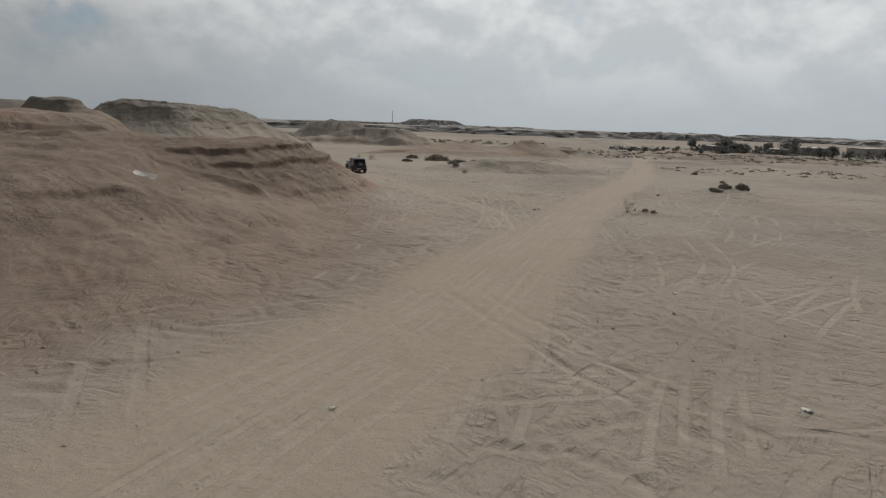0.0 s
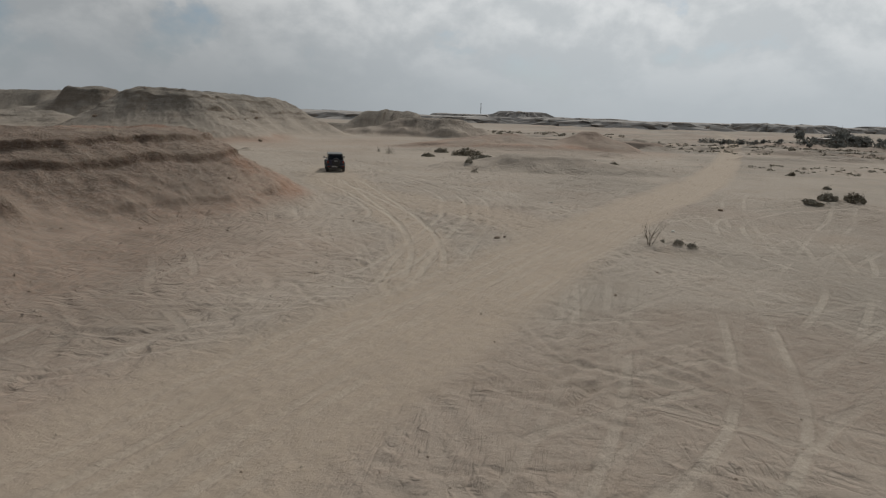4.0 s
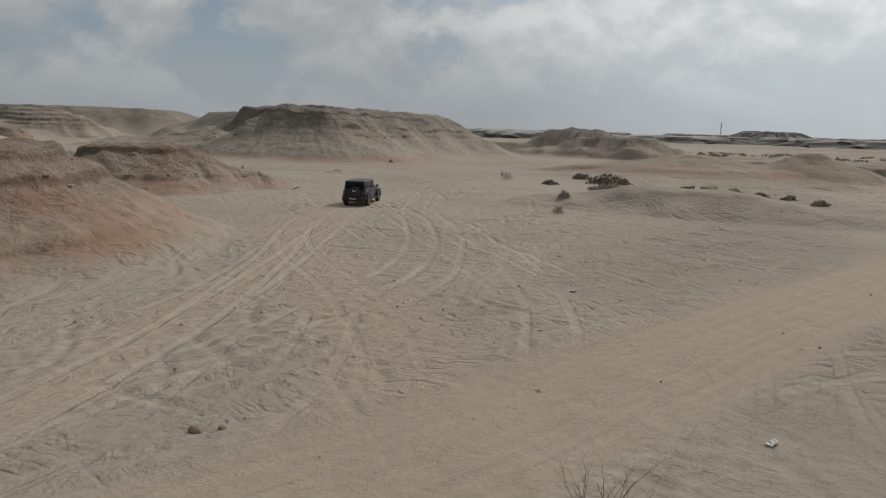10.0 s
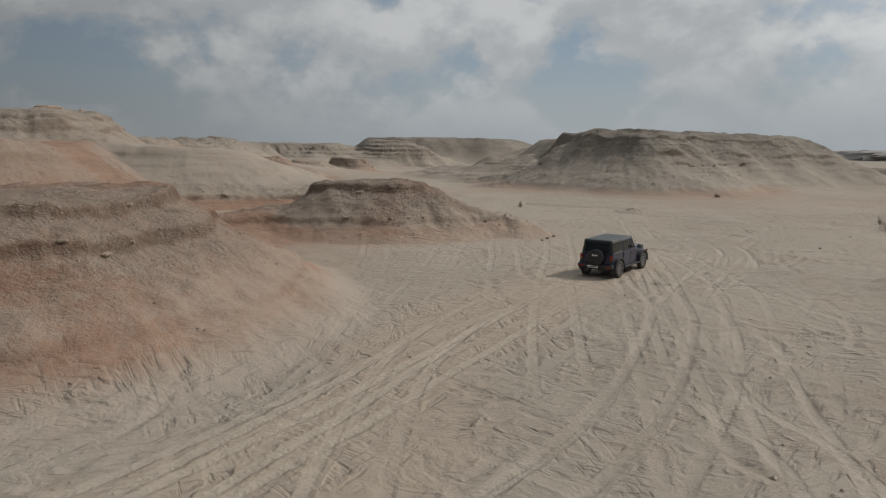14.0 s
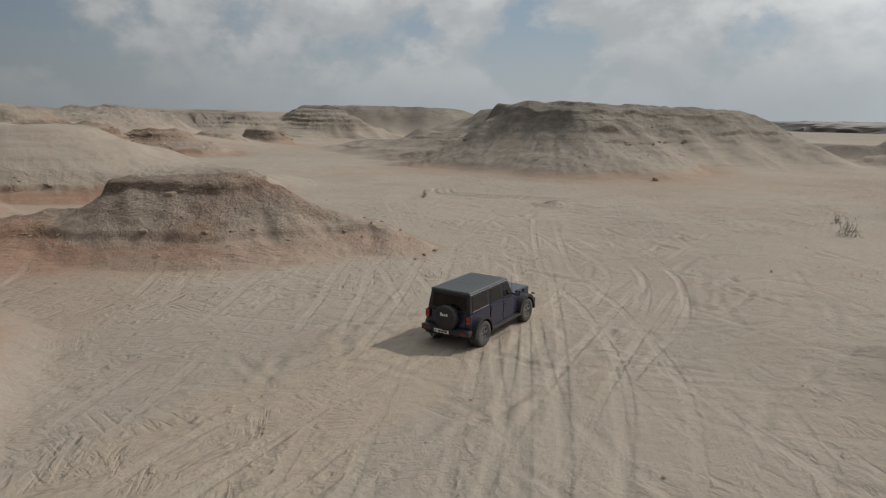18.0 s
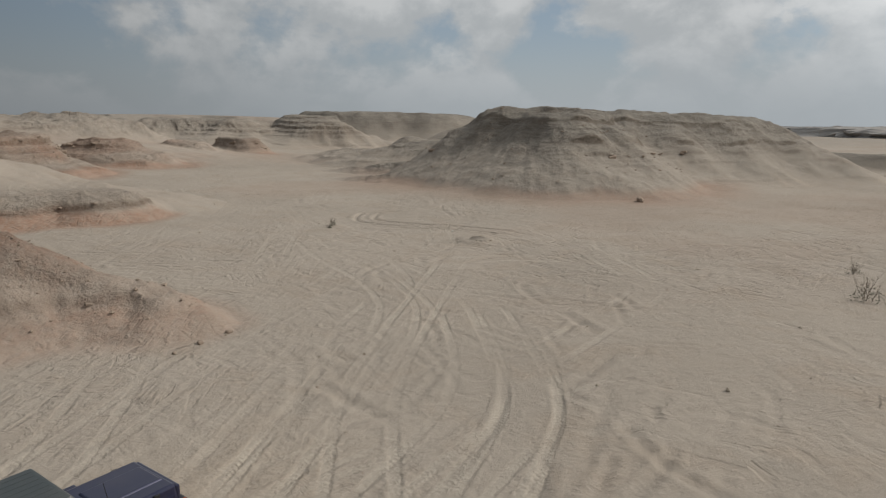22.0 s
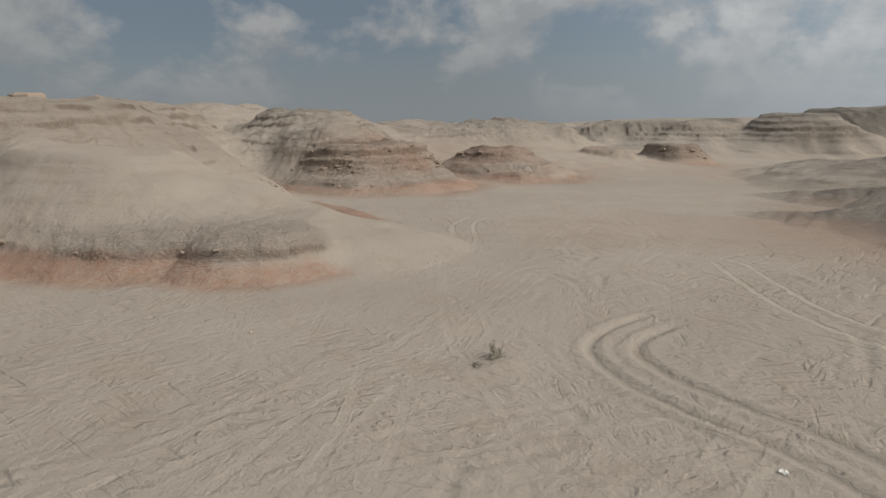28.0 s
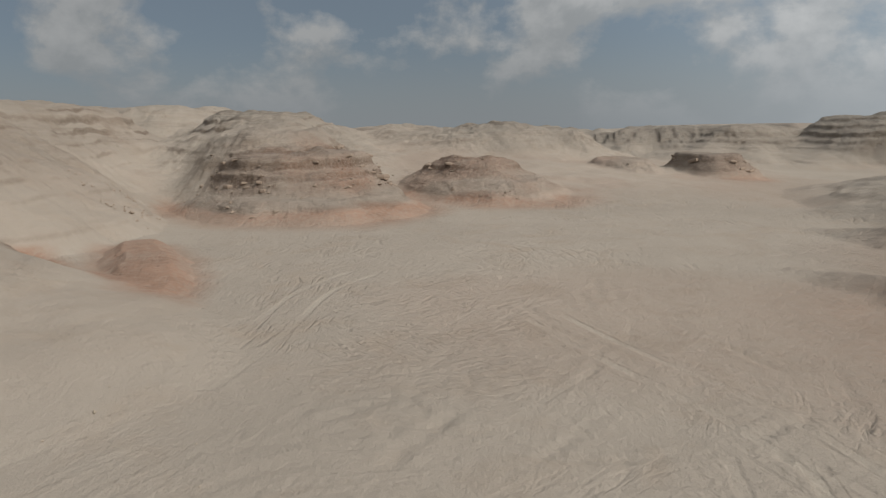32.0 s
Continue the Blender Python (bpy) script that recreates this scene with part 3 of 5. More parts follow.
# well-worn single tracks, as the cars have cut the corner
WORN = [
    [(2.1, 44), (3.1, 45.7), (3.8, 49.7), (4.2, 55.5), (4.3, 61), (3.1, 68.6), (0.7, 74.6), (-4.2, 82), (-10, 87), (-18, 94)],
    [(5.2, 43.1), (5.7, 46.4), (5.8, 52), (6, 58.6), (5.4, 65), (4.2, 70.2), (-0.6, 79.5), (-8, 88)],
    [(5.2, 44.3), (4.3, 50.7), (1.7, 58.6), (-1.8, 66.6), (-6.8, 76.7), (-9, 80.8)],
    [(8.3, 53.6), (7.1, 57.6), (5.1, 61.3), (3.9, 62.6)],
    [(12.5, 60.8), (10.2, 66.7), (6.1, 73.4), (0.6, 79.8), (-4.7, 87.1), (-10.5, 92), (-17.6, 96.5), (-30, 108)],
    [(4.3, 50), (3.4, 53.9), (1.5, 59.1), (-3.7, 68.6), (-8, 75.2)],
    [(8.6, 67.8), (3.5, 73.1), (-6, 82.5), (-14, 90), (-21.7, 96.4)],
    [(9.9, 70.3), (7.3, 72.9), (4.8, 75), (0.5, 77.3), (-10.3, 88.2), (-20.7, 97.9)],
    [(0, 57.9), (-0.5, 61.1), (-2.6, 65.7), (-4.9, 69.9)],
    [(3.9, 66.1), (2.7, 70.5), (0.6, 75), (-6, 85.1), (-12.4, 97.9)],
    [(-5.7, 85.2), (-7.4, 89.1), (-9, 93.3), (-11.5, 97), (-14.1, 99.6), (-22, 104)],
    [(-10.6, 92.3), (-13.6, 97), (-16.9, 99.8), (-21.9, 102.5)],
    [(-50.5, 113.6), (-48.3, 111.8), (-46.2, 111.0), (-43.7, 111.75), (-42.0, 113.0), (-39.4, 115.2), (-35.3, 117.2)],
    [(-62, 118.5), (-52.5, 119), (-47.5, 120.9), (-40.8, 124.5)],
    [(-30.4, 105.8), (-29.7, 108.8), (-29, 111.7), (-26.7, 114.2)],
    [(-61.4, 103.9), (-66.3, 103.6), (-73.8, 102.6), (-79, 103.5)],
    [(-60.1, 120.4), (-64.1, 118.4), (-67.5, 115.8), (-72, 112.9)],
    [(3.7, 16.5), (7.8, 21.6), (12, 29.3), (15.1, 35), (17, 44)],
    [(18, 19), (14.5, 22.4), (12.6, 25.7), (8.7, 28.8), (7, 31.8)],
    [(5, 12), (6.8, 16.7), (8.4, 19.8), (12.1, 24.6), (19.4, 30.3)],
    [(25, 46), (21, 55), (22, 64), (28, 72)],
    [(0.5, 28.5), (3.2, 22.6), (4.5, 19.1), (5.8, 16.9), (8, 13.2)],
    [(13.4, 31), (11.9, 26.8), (9.4, 21.2), (7.6, 16.9), (6.2, 13)],
    [(19, 30), (14.6, 25), (11.4, 20.8), (8.9, 17), (7, 14)],
    [(13.6, 31), (13.2, 27), (12.3, 22.2), (11.2, 19.6), (9.4, 16)],
    [(-7.5, 85.7), (-8.1, 89.8), (-9.9, 94.2), (-12.8, 98.5), (-17, 102)],
    [(-18.8, 95.9), (-22.0, 98.0), (-26.6, 102.2), (-33, 104.5)],
]
# the deepest of them
DEEP = [(WORN[12], 0.085), (WORN[0], 0.012), (WORN[1], 0.015), (WORN[-6], 0.02), (WORN[-5], 0.02)]


def lay_land():
    base = base_height(X, Y)
    dist = np.hypot(X + 20, Y - 70)
    near = 1 - smooth(dist, 120, 260)
    total4, owner, best = np.zeros_like(X), np.full(X.shape, -1), np.zeros_like(X)
    foot, body, grey, rock, weight, skirt, high = (np.zeros_like(X) for _ in range(7))
    for k, spec in enumerate(HILLS):
        h, halo = hill(X, Y, spec)
        skirt = np.maximum(skirt, halo * spec[10])
        total4 += h ** 5
        won = h > best
        best = np.where(won, h, best)
        owner[won & (h > 0.1)] = k
        for field, value in zip((foot, body, grey, rock), spec[10:]):
            field += value * h ** 5
        high += h ** 6 / spec[6]
        weight += h ** 5
    for k, spec in enumerate(BANKS):
        win, h, halo, tall = bank(spec)
        skirt[win] = np.maximum(skirt[win], halo * spec[6])
        total4[win] += h ** 5
        won = h > best[win]
        best[win] = np.where(won, h, best[win])
        owner[win] = np.where(won & (h > 0.1), len(HILLS) + k, owner[win])
        for field, value in zip((foot, body, grey, rock), spec[6:]):
            field[win] += value * h ** 5
        high[win] += h ** 6 / tall
        weight[win] += h ** 5
    for field in (foot, body, grey, rock, high):
        field /= np.maximum(weight, 1e-6)
    total = total4 ** 0.2
    # blown sand covers the lee side of the pale hill
    skirt *= 1 - smooth(X, -67, -65.5) * smooth(-X, 55.5, 57) * smooth(Y, 95, 97) * smooth(-Y, -108, -104)
    up = smooth(total, 0.3, 1.6)
    # the country beyond: low tables all round
    far = smooth(dist, 240, 420)
    wild = fbm(X / 140, Y / 140, 5, 21)
    tables = smooth(wild, 0.02, 0.16) * 5 + smooth(wild, 0.2, 0.32) * 4
    az = np.degrees(np.arctan2(-(X + 20), Y - 40))
    west = smooth(az, 40, 75)
    far_h = far * tables * (0.1 + 1.0 * west) * smooth(Y, -100, 150)
    bare = smooth(high, 0.35, 0.62)
    cut, face = ledges(total, X, Y, rock)
    hard = up * np.minimum(rock * 1.2, 1) * (0.55 + 0.45 * bare)
    z = base + total + cut * hard + far_h
    z += near * up * (0.22 * fbm(X / 3.4, Y / 3.4, 4, 31) + 0.12 * rock * fbm(X / 0.8, Y / 0.8, 2, 35))
    # hollows and spurs weathered into the bare stone
    z += near * up * rock * (0.75 + 0.6 * smooth(total, 4, 7)) * (np.abs(fbm(X / 7.5, Y / 7.5, 4, 37)) - 0.25) * smooth(total, 2.0, 6.5)
    flatland = 1 - up
    # hummocks of the far plain
    out_there = smooth(Y - 0.25 * np.abs(X), 112, 150) * smooth(X, -25, 0) * (1 - smooth(dist, 500, 900)) * flatland
    hummock = smooth(fbm(X / 17, Y / 9, 4, 47), 0.02, 0.42)
    z += out_there * 0.9 * hummock
    z += 0.10 * fbm(X / 7, Y / 7, 3, 41) * flatland + near * 0.02 * fbm(X / 1.3, Y / 1.3, 3, 45)
    z += near * flatland * 0.022 * (1 - np.abs(fbm(X / 1.6 + 0.4 * Y, Y / 2.6 - 0.2 * X, 3, 51))) ** 3
    win, d, _, _ = near_line(ROAD, 6)
    xw, yw = X[win], Y[win]
    wide = np.interp(yw, (0, 30, 50, 80, 110), (1.5, 1.45, 1.0, 0.95, 0.8))
    a = np.abs(d + 0.5 * fbm(xw / 9, yw / 9, 2, 55)) / wide
    road = np.zeros_like(X)
    road[win] = 1 - smooth(a, 1.9, 3.2)
    z[win] += -0.10 * (1 - smooth(a, 1.6, 2.6)) + 0.10 * np.exp(-((a - 2.9) / 0.45) ** 2)
    for rut in (-1.9, -1.3, -0.75, -0.2, 0.35, 0.8, 1.4, 1.95):
        z[win] -= 0.035 * smooth(fbm(xw / 5 + rut * 3, yw / 5, 2, 59), -0.4, 0.3) * np.exp(-((d - rut) / 0.16) ** 2)
    track = road * 0.9
    for line, half, worn in ((spline(SIDE_ROAD), 1.5, 0.8), (ROUTE[:150], 2.3, 0.75)):
        win, d, way, size = near_line(line, 5)
        a = np.abs(d + 0.8 * fbm(X[win] / 6, Y[win] / 6, 3, 56))
        packed = worn * (1 - smooth(a, 0.55 * half, 1.35 * half)) * smooth(way, 0, 4) * smooth(size - way, 0, 8) * (1 - smooth(total[win], 0.1, 0.6))
        track[win] = np.maximum(track[win], packed)
    rng = np.random.RandomState(3)
    tyres = [np.full((*X.shape, 3), (9.0, 0.0, 0.0), np.float32) for _ in range(LAYERS)]
    lines = [(ROUTE, 0.05)] + [(spline(w, 8), 0.068) for w in WORN] + drive_lines(rng)
    way = np.gradient(ROAD, axis=0)
    side = np.stack([-way[:, 1], way[:, 0]], 1) / np.linalg.norm(way, axis=1)[:, None]
    for off in (-1.5, -0.7, 0.1, 0.8, 1.6):
        lines.insert(0, ((ROAD + side * (off + 0.15 * np.sin(np.arange(len(ROAD)) * 0.11 + off * 5))[:, None])[12:180], 0.075))
    for line, deep in lines[::-1]:
        win, d, way, size = near_line(line, 1.7)
        close = np.abs(d) < 1.25
        fade = 0.4 + 0.6 * smooth(fbm(X[win] / 4, Y[win] / 4, 2, 57), -0.3, 0.3)
        fade = fade * smooth(way, 0, 1.6) * smooth(size - way, 0, 1.6) * (1 - smooth(total[win], 0.08, 0.5)) * (1 - (0.0 if deep > 0.07 else 0.75) * road[win]) * (deep if deep < 0.07 else 0.042) * (1 - (0.5 if deep < 0.06 else 0.0) * smooth(-X[win], 22, 60)) * 0.8
        a = np.abs(np.abs(d) - 0.76)
        z[win] -= 0.3 * fade * np.exp(-(a / 0.17) ** 2)
        # the layer where this track crosses the fewest others
        k = min(range(LAYERS), key=lambda q: int((close & (tyres[q][win][..., 2] > 0)).sum()))
        far_off = smooth(np.abs(d), 1.25, 1.5)
        tyres[k][win][..., 2] *= far_off
        fade = fade * smooth(1.25 - np.abs(d), 0, 0.14)
        tyres[k][win] = np.where(close[..., None], np.stack([d, way, fade], -1), tyres[k][win])
    # where brown marl lies and the mound's shade is painted along with it
    marl_shade = 1 - smooth(np.hypot((X + 18) / 18, (Y - 38) / 31) + 0.16 * fbm(X / 6, Y / 6, 3, 81), 0.55, 1.05)
    calm = np.maximum(smooth(-X, 38, 52) * smooth(112 - Y - 0.12 * (X + 60), 0, 8), 0.45 * smooth(-X, 52, 66))
    scuff_sand(rng, z, np.maximum(flatland * (1 - 0.85 * np.maximum(road, 0.8 * track)), 0.9 * marl_shade * (1 - smooth(total, 2.5, 4))) * (0.4 + 0.7 * smooth(fbm(X / 13, Y / 13, 3, 85), -0.3, 0.25)) * (1 - 0.75 * calm))
    for hx, hy, tall, wide in ((-33.5, 112.7, 0.34, 1.0), (-34.6, 112.3, 0.22, 0.9), (-44.6, 107.2, 0.16, 0.9), (16.6, 54.5, 0.3, 1.6), (3.8, 106, 0.5, 4.0), (32.5, 75.3, 0.5, 3.0)):
        i, j = np.searchsorted(XS, (hx - 4 * wide, hx + 4 * wide)), np.searchsorted(YS, (hy - 4 * wide, hy + 4 * wide))
        win = (slice(*i), slice(*j))
        z[win] += tall * np.exp(-((X[win] - hx) ** 2 + (Y[win] - hy) ** 2) / wide ** 2) * (1 + 0.8 * fbm(X[win] * 1.6, Y[win] * 1.6, 3, 90))
    for line, deep in DEEP:
        win, d, way, size = near_line(spline(line, 8), 2.0)
        a = np.abs(np.abs(d) - 0.74)
        z[win] += deep * smooth(way, 0, 1.5) * smooth(size - way, 0, 1.5) * (0.8 * np.exp(-((a - 0.36) / 0.16) ** 2) - np.exp(-(a / 0.22) ** 2))
    # red marl at the foot, paler silt above
    low = 1 - smooth(total + 0.5 * fbm(X / 5, Y / 5, 3, 63), 0.6, 1.35)
    red = skirt * low * (0.8 + 0.4 * smooth(fbm(X / 9, Y / 9, 3, 64), -0.3, 0.4)) + body * smooth(total, 0.2, 1.0) * (0.45 + 0.75 * smooth(fbm(X / 6, Y / 6, 3, 71), -0.3, 0.4))
    red += 0.55 * np.exp(-((total - 5.35) / 0.22) ** 2) * (foot > 0.9)
    red += 0.18 * flatland * smooth(fbm(X / 22, Y / 22, 3, 61), 0.0, 0.5)
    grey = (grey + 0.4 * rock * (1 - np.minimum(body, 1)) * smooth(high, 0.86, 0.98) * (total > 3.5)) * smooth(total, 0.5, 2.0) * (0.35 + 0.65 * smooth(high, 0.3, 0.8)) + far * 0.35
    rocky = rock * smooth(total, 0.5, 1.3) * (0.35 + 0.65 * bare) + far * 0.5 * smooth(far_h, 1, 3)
    churn = flatland * (1 - road) * near * (1 - 0.3 * smooth(-X, 15, 30) - 0.12 * smooth(-X, 42, 58)) * (0.25 + 0.75 * smooth(fbm(X / 16, Y / 16, 3, 65), -0.35, 0.2))
    # brown marl washed over the sand below the red mound, darkened for slope shade
    red, grey = np.maximum(red * (1 - 0.4 * marl_shade), 0.42 * marl_shade), np.maximum(grey, 0.95 * marl_shade)
    grey = np.maximum(grey, 0.75 * out_there * smooth(fbm(X / 40, Y / 14, 3, 49) + 0.4 * hummock, -0.15, 0.35))
    red = np.maximum(red, 0.3 * out_there * smooth(fbm(X / 30, Y / 16, 3, 48), 0.0, 0.4))
    grey = np.maximum(grey, 0.4 * flatland * (1 - road) * smooth(X, 3, 14) * smooth(fbm(X / 13, Y / 13, 3, 83), -0.35, 0.3))
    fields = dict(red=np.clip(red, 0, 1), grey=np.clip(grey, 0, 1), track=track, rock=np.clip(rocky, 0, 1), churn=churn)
    fields.update({"tyre%d" % k: field for k, field in enumerate(tyres)})
    # mask for the ledges' dark rock and the undercut shade painted with it
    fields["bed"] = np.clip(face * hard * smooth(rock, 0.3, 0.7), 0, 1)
    return base, total, owner, z, fields


def scuff_sand(rng, z, soft):
    """Short single ruts with soft berms, in loose bundles, and low heaps between them."""
    ways = np.concatenate([ROAD[28:150], ROUTE[4:230], ROUTE[40:230]])
    for k in range(3000):
        i = rng.randint(len(ways) - 1)
        d = ways[i + 1] - ways[i]
        ang = math.atan2(d[1], d[0]) + (rng.normal(0, 0.4) if rng.rand() < 0.7 else rng.rand() * 6.28)
        p = ways[i] + rng.normal(0, 9.0, 2)
        if k % 3 == 0:
            p = np.array((rng.uniform(0, 26), rng.uniform(6, 90)))
        elif k % 8 == 2:
            p = np.array((rng.uniform(-24, 0), rng.uniform(8, 50)))
        elif k % 7 == 1:
            p = np.array((rng.uniform(-90, -5), rng.uniform(95, 122)))
        bend, pts = rng.normal(0, 0.12), [p]
        for _ in range(rng.randint(2, 6)):
            ang += bend
            p = p + 0.9 * np.array((math.cos(ang), math.sin(ang)))
            pts.append(p)
        win, d, way, size = near_line(np.array(pts), 0.7)
        if d.size:
            deep = soft[win] * (0.010 + 0.042 * rng.rand() ** 1.8) * smooth(way, 0, 0.7) * smooth(size - way, 0, 0.7)
            b = rng.uniform(0.12, 0.22)
            z[win] += deep * (0.7 * np.exp(-((np.abs(d) - 1.9 * b) / (0.8 * b)) ** 2) - np.exp(-(d / b) ** 2))


def drive_lines(rng):
    """Tyre tracks that cross the flat, most of them more or less along the way the cars take."""
    out = []
    ways = (ROAD[16:130], ROUTE[8:215])
    for k in range(310):
        way = ways[0] if k % 5 < 2 or k > 230 else ways[1]
        i = rng.randint(len(way) - 1)
        p = way[i] + rng.normal(0, 6.5, 2)
        if k % 7 == 0 or k > 230:
            p = np.array((rng.uniform(2, 26), rng.uniform(6, 60)))
        d = way[i + 1] - way[i]
        ang = math.atan2(d[1], d[0]) + (rng.normal(0, 0.35) if rng.rand() < 0.62 else rng.rand() * 6.28)
        bend = rng.normal(0, 0.045)
        pts = [p]
        for _ in range(rng.randint(4, 13)):
            ang += bend + rng.normal(0, 0.03)
            p = p + 2.8 * np.array((math.cos(ang), math.sin(ang)))
            pts.append(p)
        out.append((spline(pts, 5), 0.012 + 0.045 * rng.rand() ** 1.5 + (0.014 if k > 230 else 0)))
    return out


def sheet(name, z, cells, fields, normals):
    """Mesh of the chosen cells of the grid."""
    n, m = X.shape
    ci, cj = np.nonzero(cells)
    quads = np.stack([ci * m + cj, (ci + 1) * m + cj, (ci + 1) * m + cj + 1, ci * m + cj + 1], 1)
    used, inv = np.unique(quads, return_inverse=True)
    quads = inv.reshape(-1, 4)
    co = np.stack([X.ravel()[used], Y.ravel()[used], z.ravel()[used]], 1)
    me = bpy.data.meshes.new(name)
    me.vertices.add(len(co))
    me.vertices.foreach_set("co", co.astype(np.float32).ravel())
    me.loops.add(quads.size)
    me.loops.foreach_set("vertex_index", quads.astype(np.int32).ravel())
    me.polygons.add(len(quads))
    me.polygons.foreach_set("loop_start", np.arange(0, quads.size, 4, dtype=np.int32))
    me.polygons.foreach_set("use_smooth", np.ones(len(quads), bool))
    me.update(calc_edges=True)
    for key, field in fields.items():
        if field.ndim == 3:
            at = me.attributes.new(key, "FLOAT_VECTOR", "POINT")
            at.data.foreach_set("vector", field.reshape(-1, 3)[used].ravel())
        else:
            at = me.attributes.new(key, "FLOAT", "POINT")
            at.data.foreach_set("value", field.ravel()[used].astype(np.float32))
    me.normals_split_custom_set_from_vertices(normals.reshape(-1, 3)[used].astype(np.float32))
    me.materials.append(SAND)
    return new(name, me)


HILL_LABELS = {
    "red_mound": "long mound of red-brown sand with crumbling ledges beside the track",
    "small_mesa": "small flat-topped mudstone mesa with a dark rock band and red foot",
    "pale_hill": "pale sand hill with a low rocky ledge and reddish foot",
    "red_spur": "low spur of red sand running out of a pale slope",
    "pale_ridge": "long pale sand ridge with thin stone beds near the crest",
    "rocky_outcrop": "pale hill with broken dark rock ledges above a red foot",
    "red_outcrop": "rounded reddish mudstone outcrop with a rubble face",
    "rock_knob": "small dark-capped rock knob on a sandy slope",
    "far_ridge": "distant eroded ridge of pale layered rock",
    "large_mesa": "large grey-brown layered mesa with steep gullied flanks",
    "far_mesa": "distant flat-topped grey mesas",
    "low_mesa": "low dark flat-topped mesa on the far plain",
    "sand_bank": "low bank of churned sand beside the bushes",
    "sand_dune": "smooth brownish sand dune on the plain",
}


def build_land():
    base, total, owner, z, fields = lay_land()
    gx, gy = np.gradient(z, XS, axis=0), np.gradient(z, YS, axis=1)
    normals = np.stack([-gx, -gy, np.ones_like(z)], -1)
    normals /= np.linalg.norm(normals, axis=-1, keepdims=True)
    names = [h[0] for h in HILLS + BANKS]
    ids = np.array([names.index(nm) for nm in names] + [-1])[owner]
    ids[total < 0.25] = -1
    cell_id = ids[:-1, :-1]
    in_hill = cell_id >= 0
    inner = np.zeros(X.shape, bool)
    inner[1:-1, 1:-1] = in_hill[:-1, :-1] & in_hill[1:, :-1] & in_hill[:-1, 1:] & in_hill[1:, 1:]
    in_hill &= inner[:-1, :-1] | inner[1:, :-1] | inner[:-1, 1:] | inner[1:, 1:]
    low = np.where(inner, np.minimum(base - 0.4, z - 0.3), z)
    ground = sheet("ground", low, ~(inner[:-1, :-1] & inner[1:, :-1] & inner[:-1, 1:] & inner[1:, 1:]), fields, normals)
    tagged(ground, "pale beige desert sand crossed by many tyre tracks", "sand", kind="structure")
    for k in sorted(set(ids[ids >= 0].tolist())):
        ob = sheet(names[k], z, in_hill & (cell_id == k), fields, normals)
        tagged(ob, HILL_LABELS[names[k]], "hill" if "mesa" not in names[k] else "mesa", kind="structure")
    return z


LAND = build_land()


def ground_z(x, y):
    """Height of the land at a place."""
    i = int(np.clip(np.searchsorted(XS, x) - 1, 0, len(XS) - 2))
    j = int(np.clip(np.searchsorted(YS, y) - 1, 0, len(YS) - 2))
    u, v = (x - XS[i]) / (XS[i + 1] - XS[i]), (y - YS[j]) / (YS[j + 1] - YS[j])
    return float(LAND[i, j] * (1 - u) * (1 - v) + LAND[i + 1, j] * u * (1 - v) + LAND[i, j + 1] * (1 - u) * v + LAND[i + 1, j + 1] * u * v)

# ---- helpers for things ----


def part(name, bm, material, parent=None, label="", smooth_faces=False):
    """Link a bmesh as one mesh object under a thing or a part."""
    me = bpy.data.meshes.new(name)
    bmesh.ops.recalc_face_normals(bm, faces=bm.faces)
    bm.to_mesh(me)
    bm.free()
    if smooth_faces:
        me.polygons.foreach_set("use_smooth", np.ones(len(me.polygons), bool))
    me.materials.append(material)
    ob = new(name, me)
    ob.parent = parent
    if label:
        tagged(ob, label)
    return ob


def thing(name, m, label, category, group="", kind=""):
    ob = new(name)
    ob.empty_display_size = 0.2
    ob.matrix_world = m
    return tagged(ob, label, category, group, kind)


def box(bm, x0, x1, y0, y1, z0, z1, bevel=0.0, taper=None):
    """A block; taper narrows its top: (dx0, dx1, dy0, dy1)."""
    t = taper or (0, 0, 0, 0)
    co = [(x0, y0, z0), (x1, y0, z0), (x1, y1, z0), (x0, y1, z0),
          (x0 + t[0], y0 + t[2], z1), (x1 - t[1], y0 + t[2], z1), (x1 - t[1], y1 - t[3], z1), (x0 + t[0], y1 - t[3], z1)]
    v = [bm.verts.new(c) for c in co]
    faces = [bm.faces.new([v[k] for k in q]) for q in ((3, 2, 1, 0), (4, 5, 6, 7), (0, 1, 5, 4), (1, 2, 6, 5), (2, 3, 7, 6), (3, 0, 4, 7))]
    if bevel:
        edges = list({e for f in faces for e in f.edges})
        bmesh.ops.bevel(bm, geom=edges, offset=bevel, segments=2, affect="EDGES", profile=0.6)
    return v


def block(*a, **k):
    bm = bmesh.new()
    box(bm, *a, **k)
    return bm


def prism(points, x0, x1, bevel=0.0, axis="x"):
    """A flat outline (y, z) drawn out along x."""
    bm = bmesh.new()
    lo = [bm.verts.new((x0, y, z)) for y, z in points]
    hi = [bm.verts.new((x1, y, z)) for y, z in points]
    n = len(points)
    caps = [bm.faces.new(lo[::-1]), bm.faces.new(hi)]
    for k in range(n):
        bm.faces.new((lo[k], lo[(k + 1) % n], hi[(k + 1) % n], hi[k]))
    if bevel:
        bmesh.ops.bevel(bm, geom=[e for f in caps for e in f.edges], offset=bevel, segments=2, affect="EDGES", profile=0.6)
    return bm


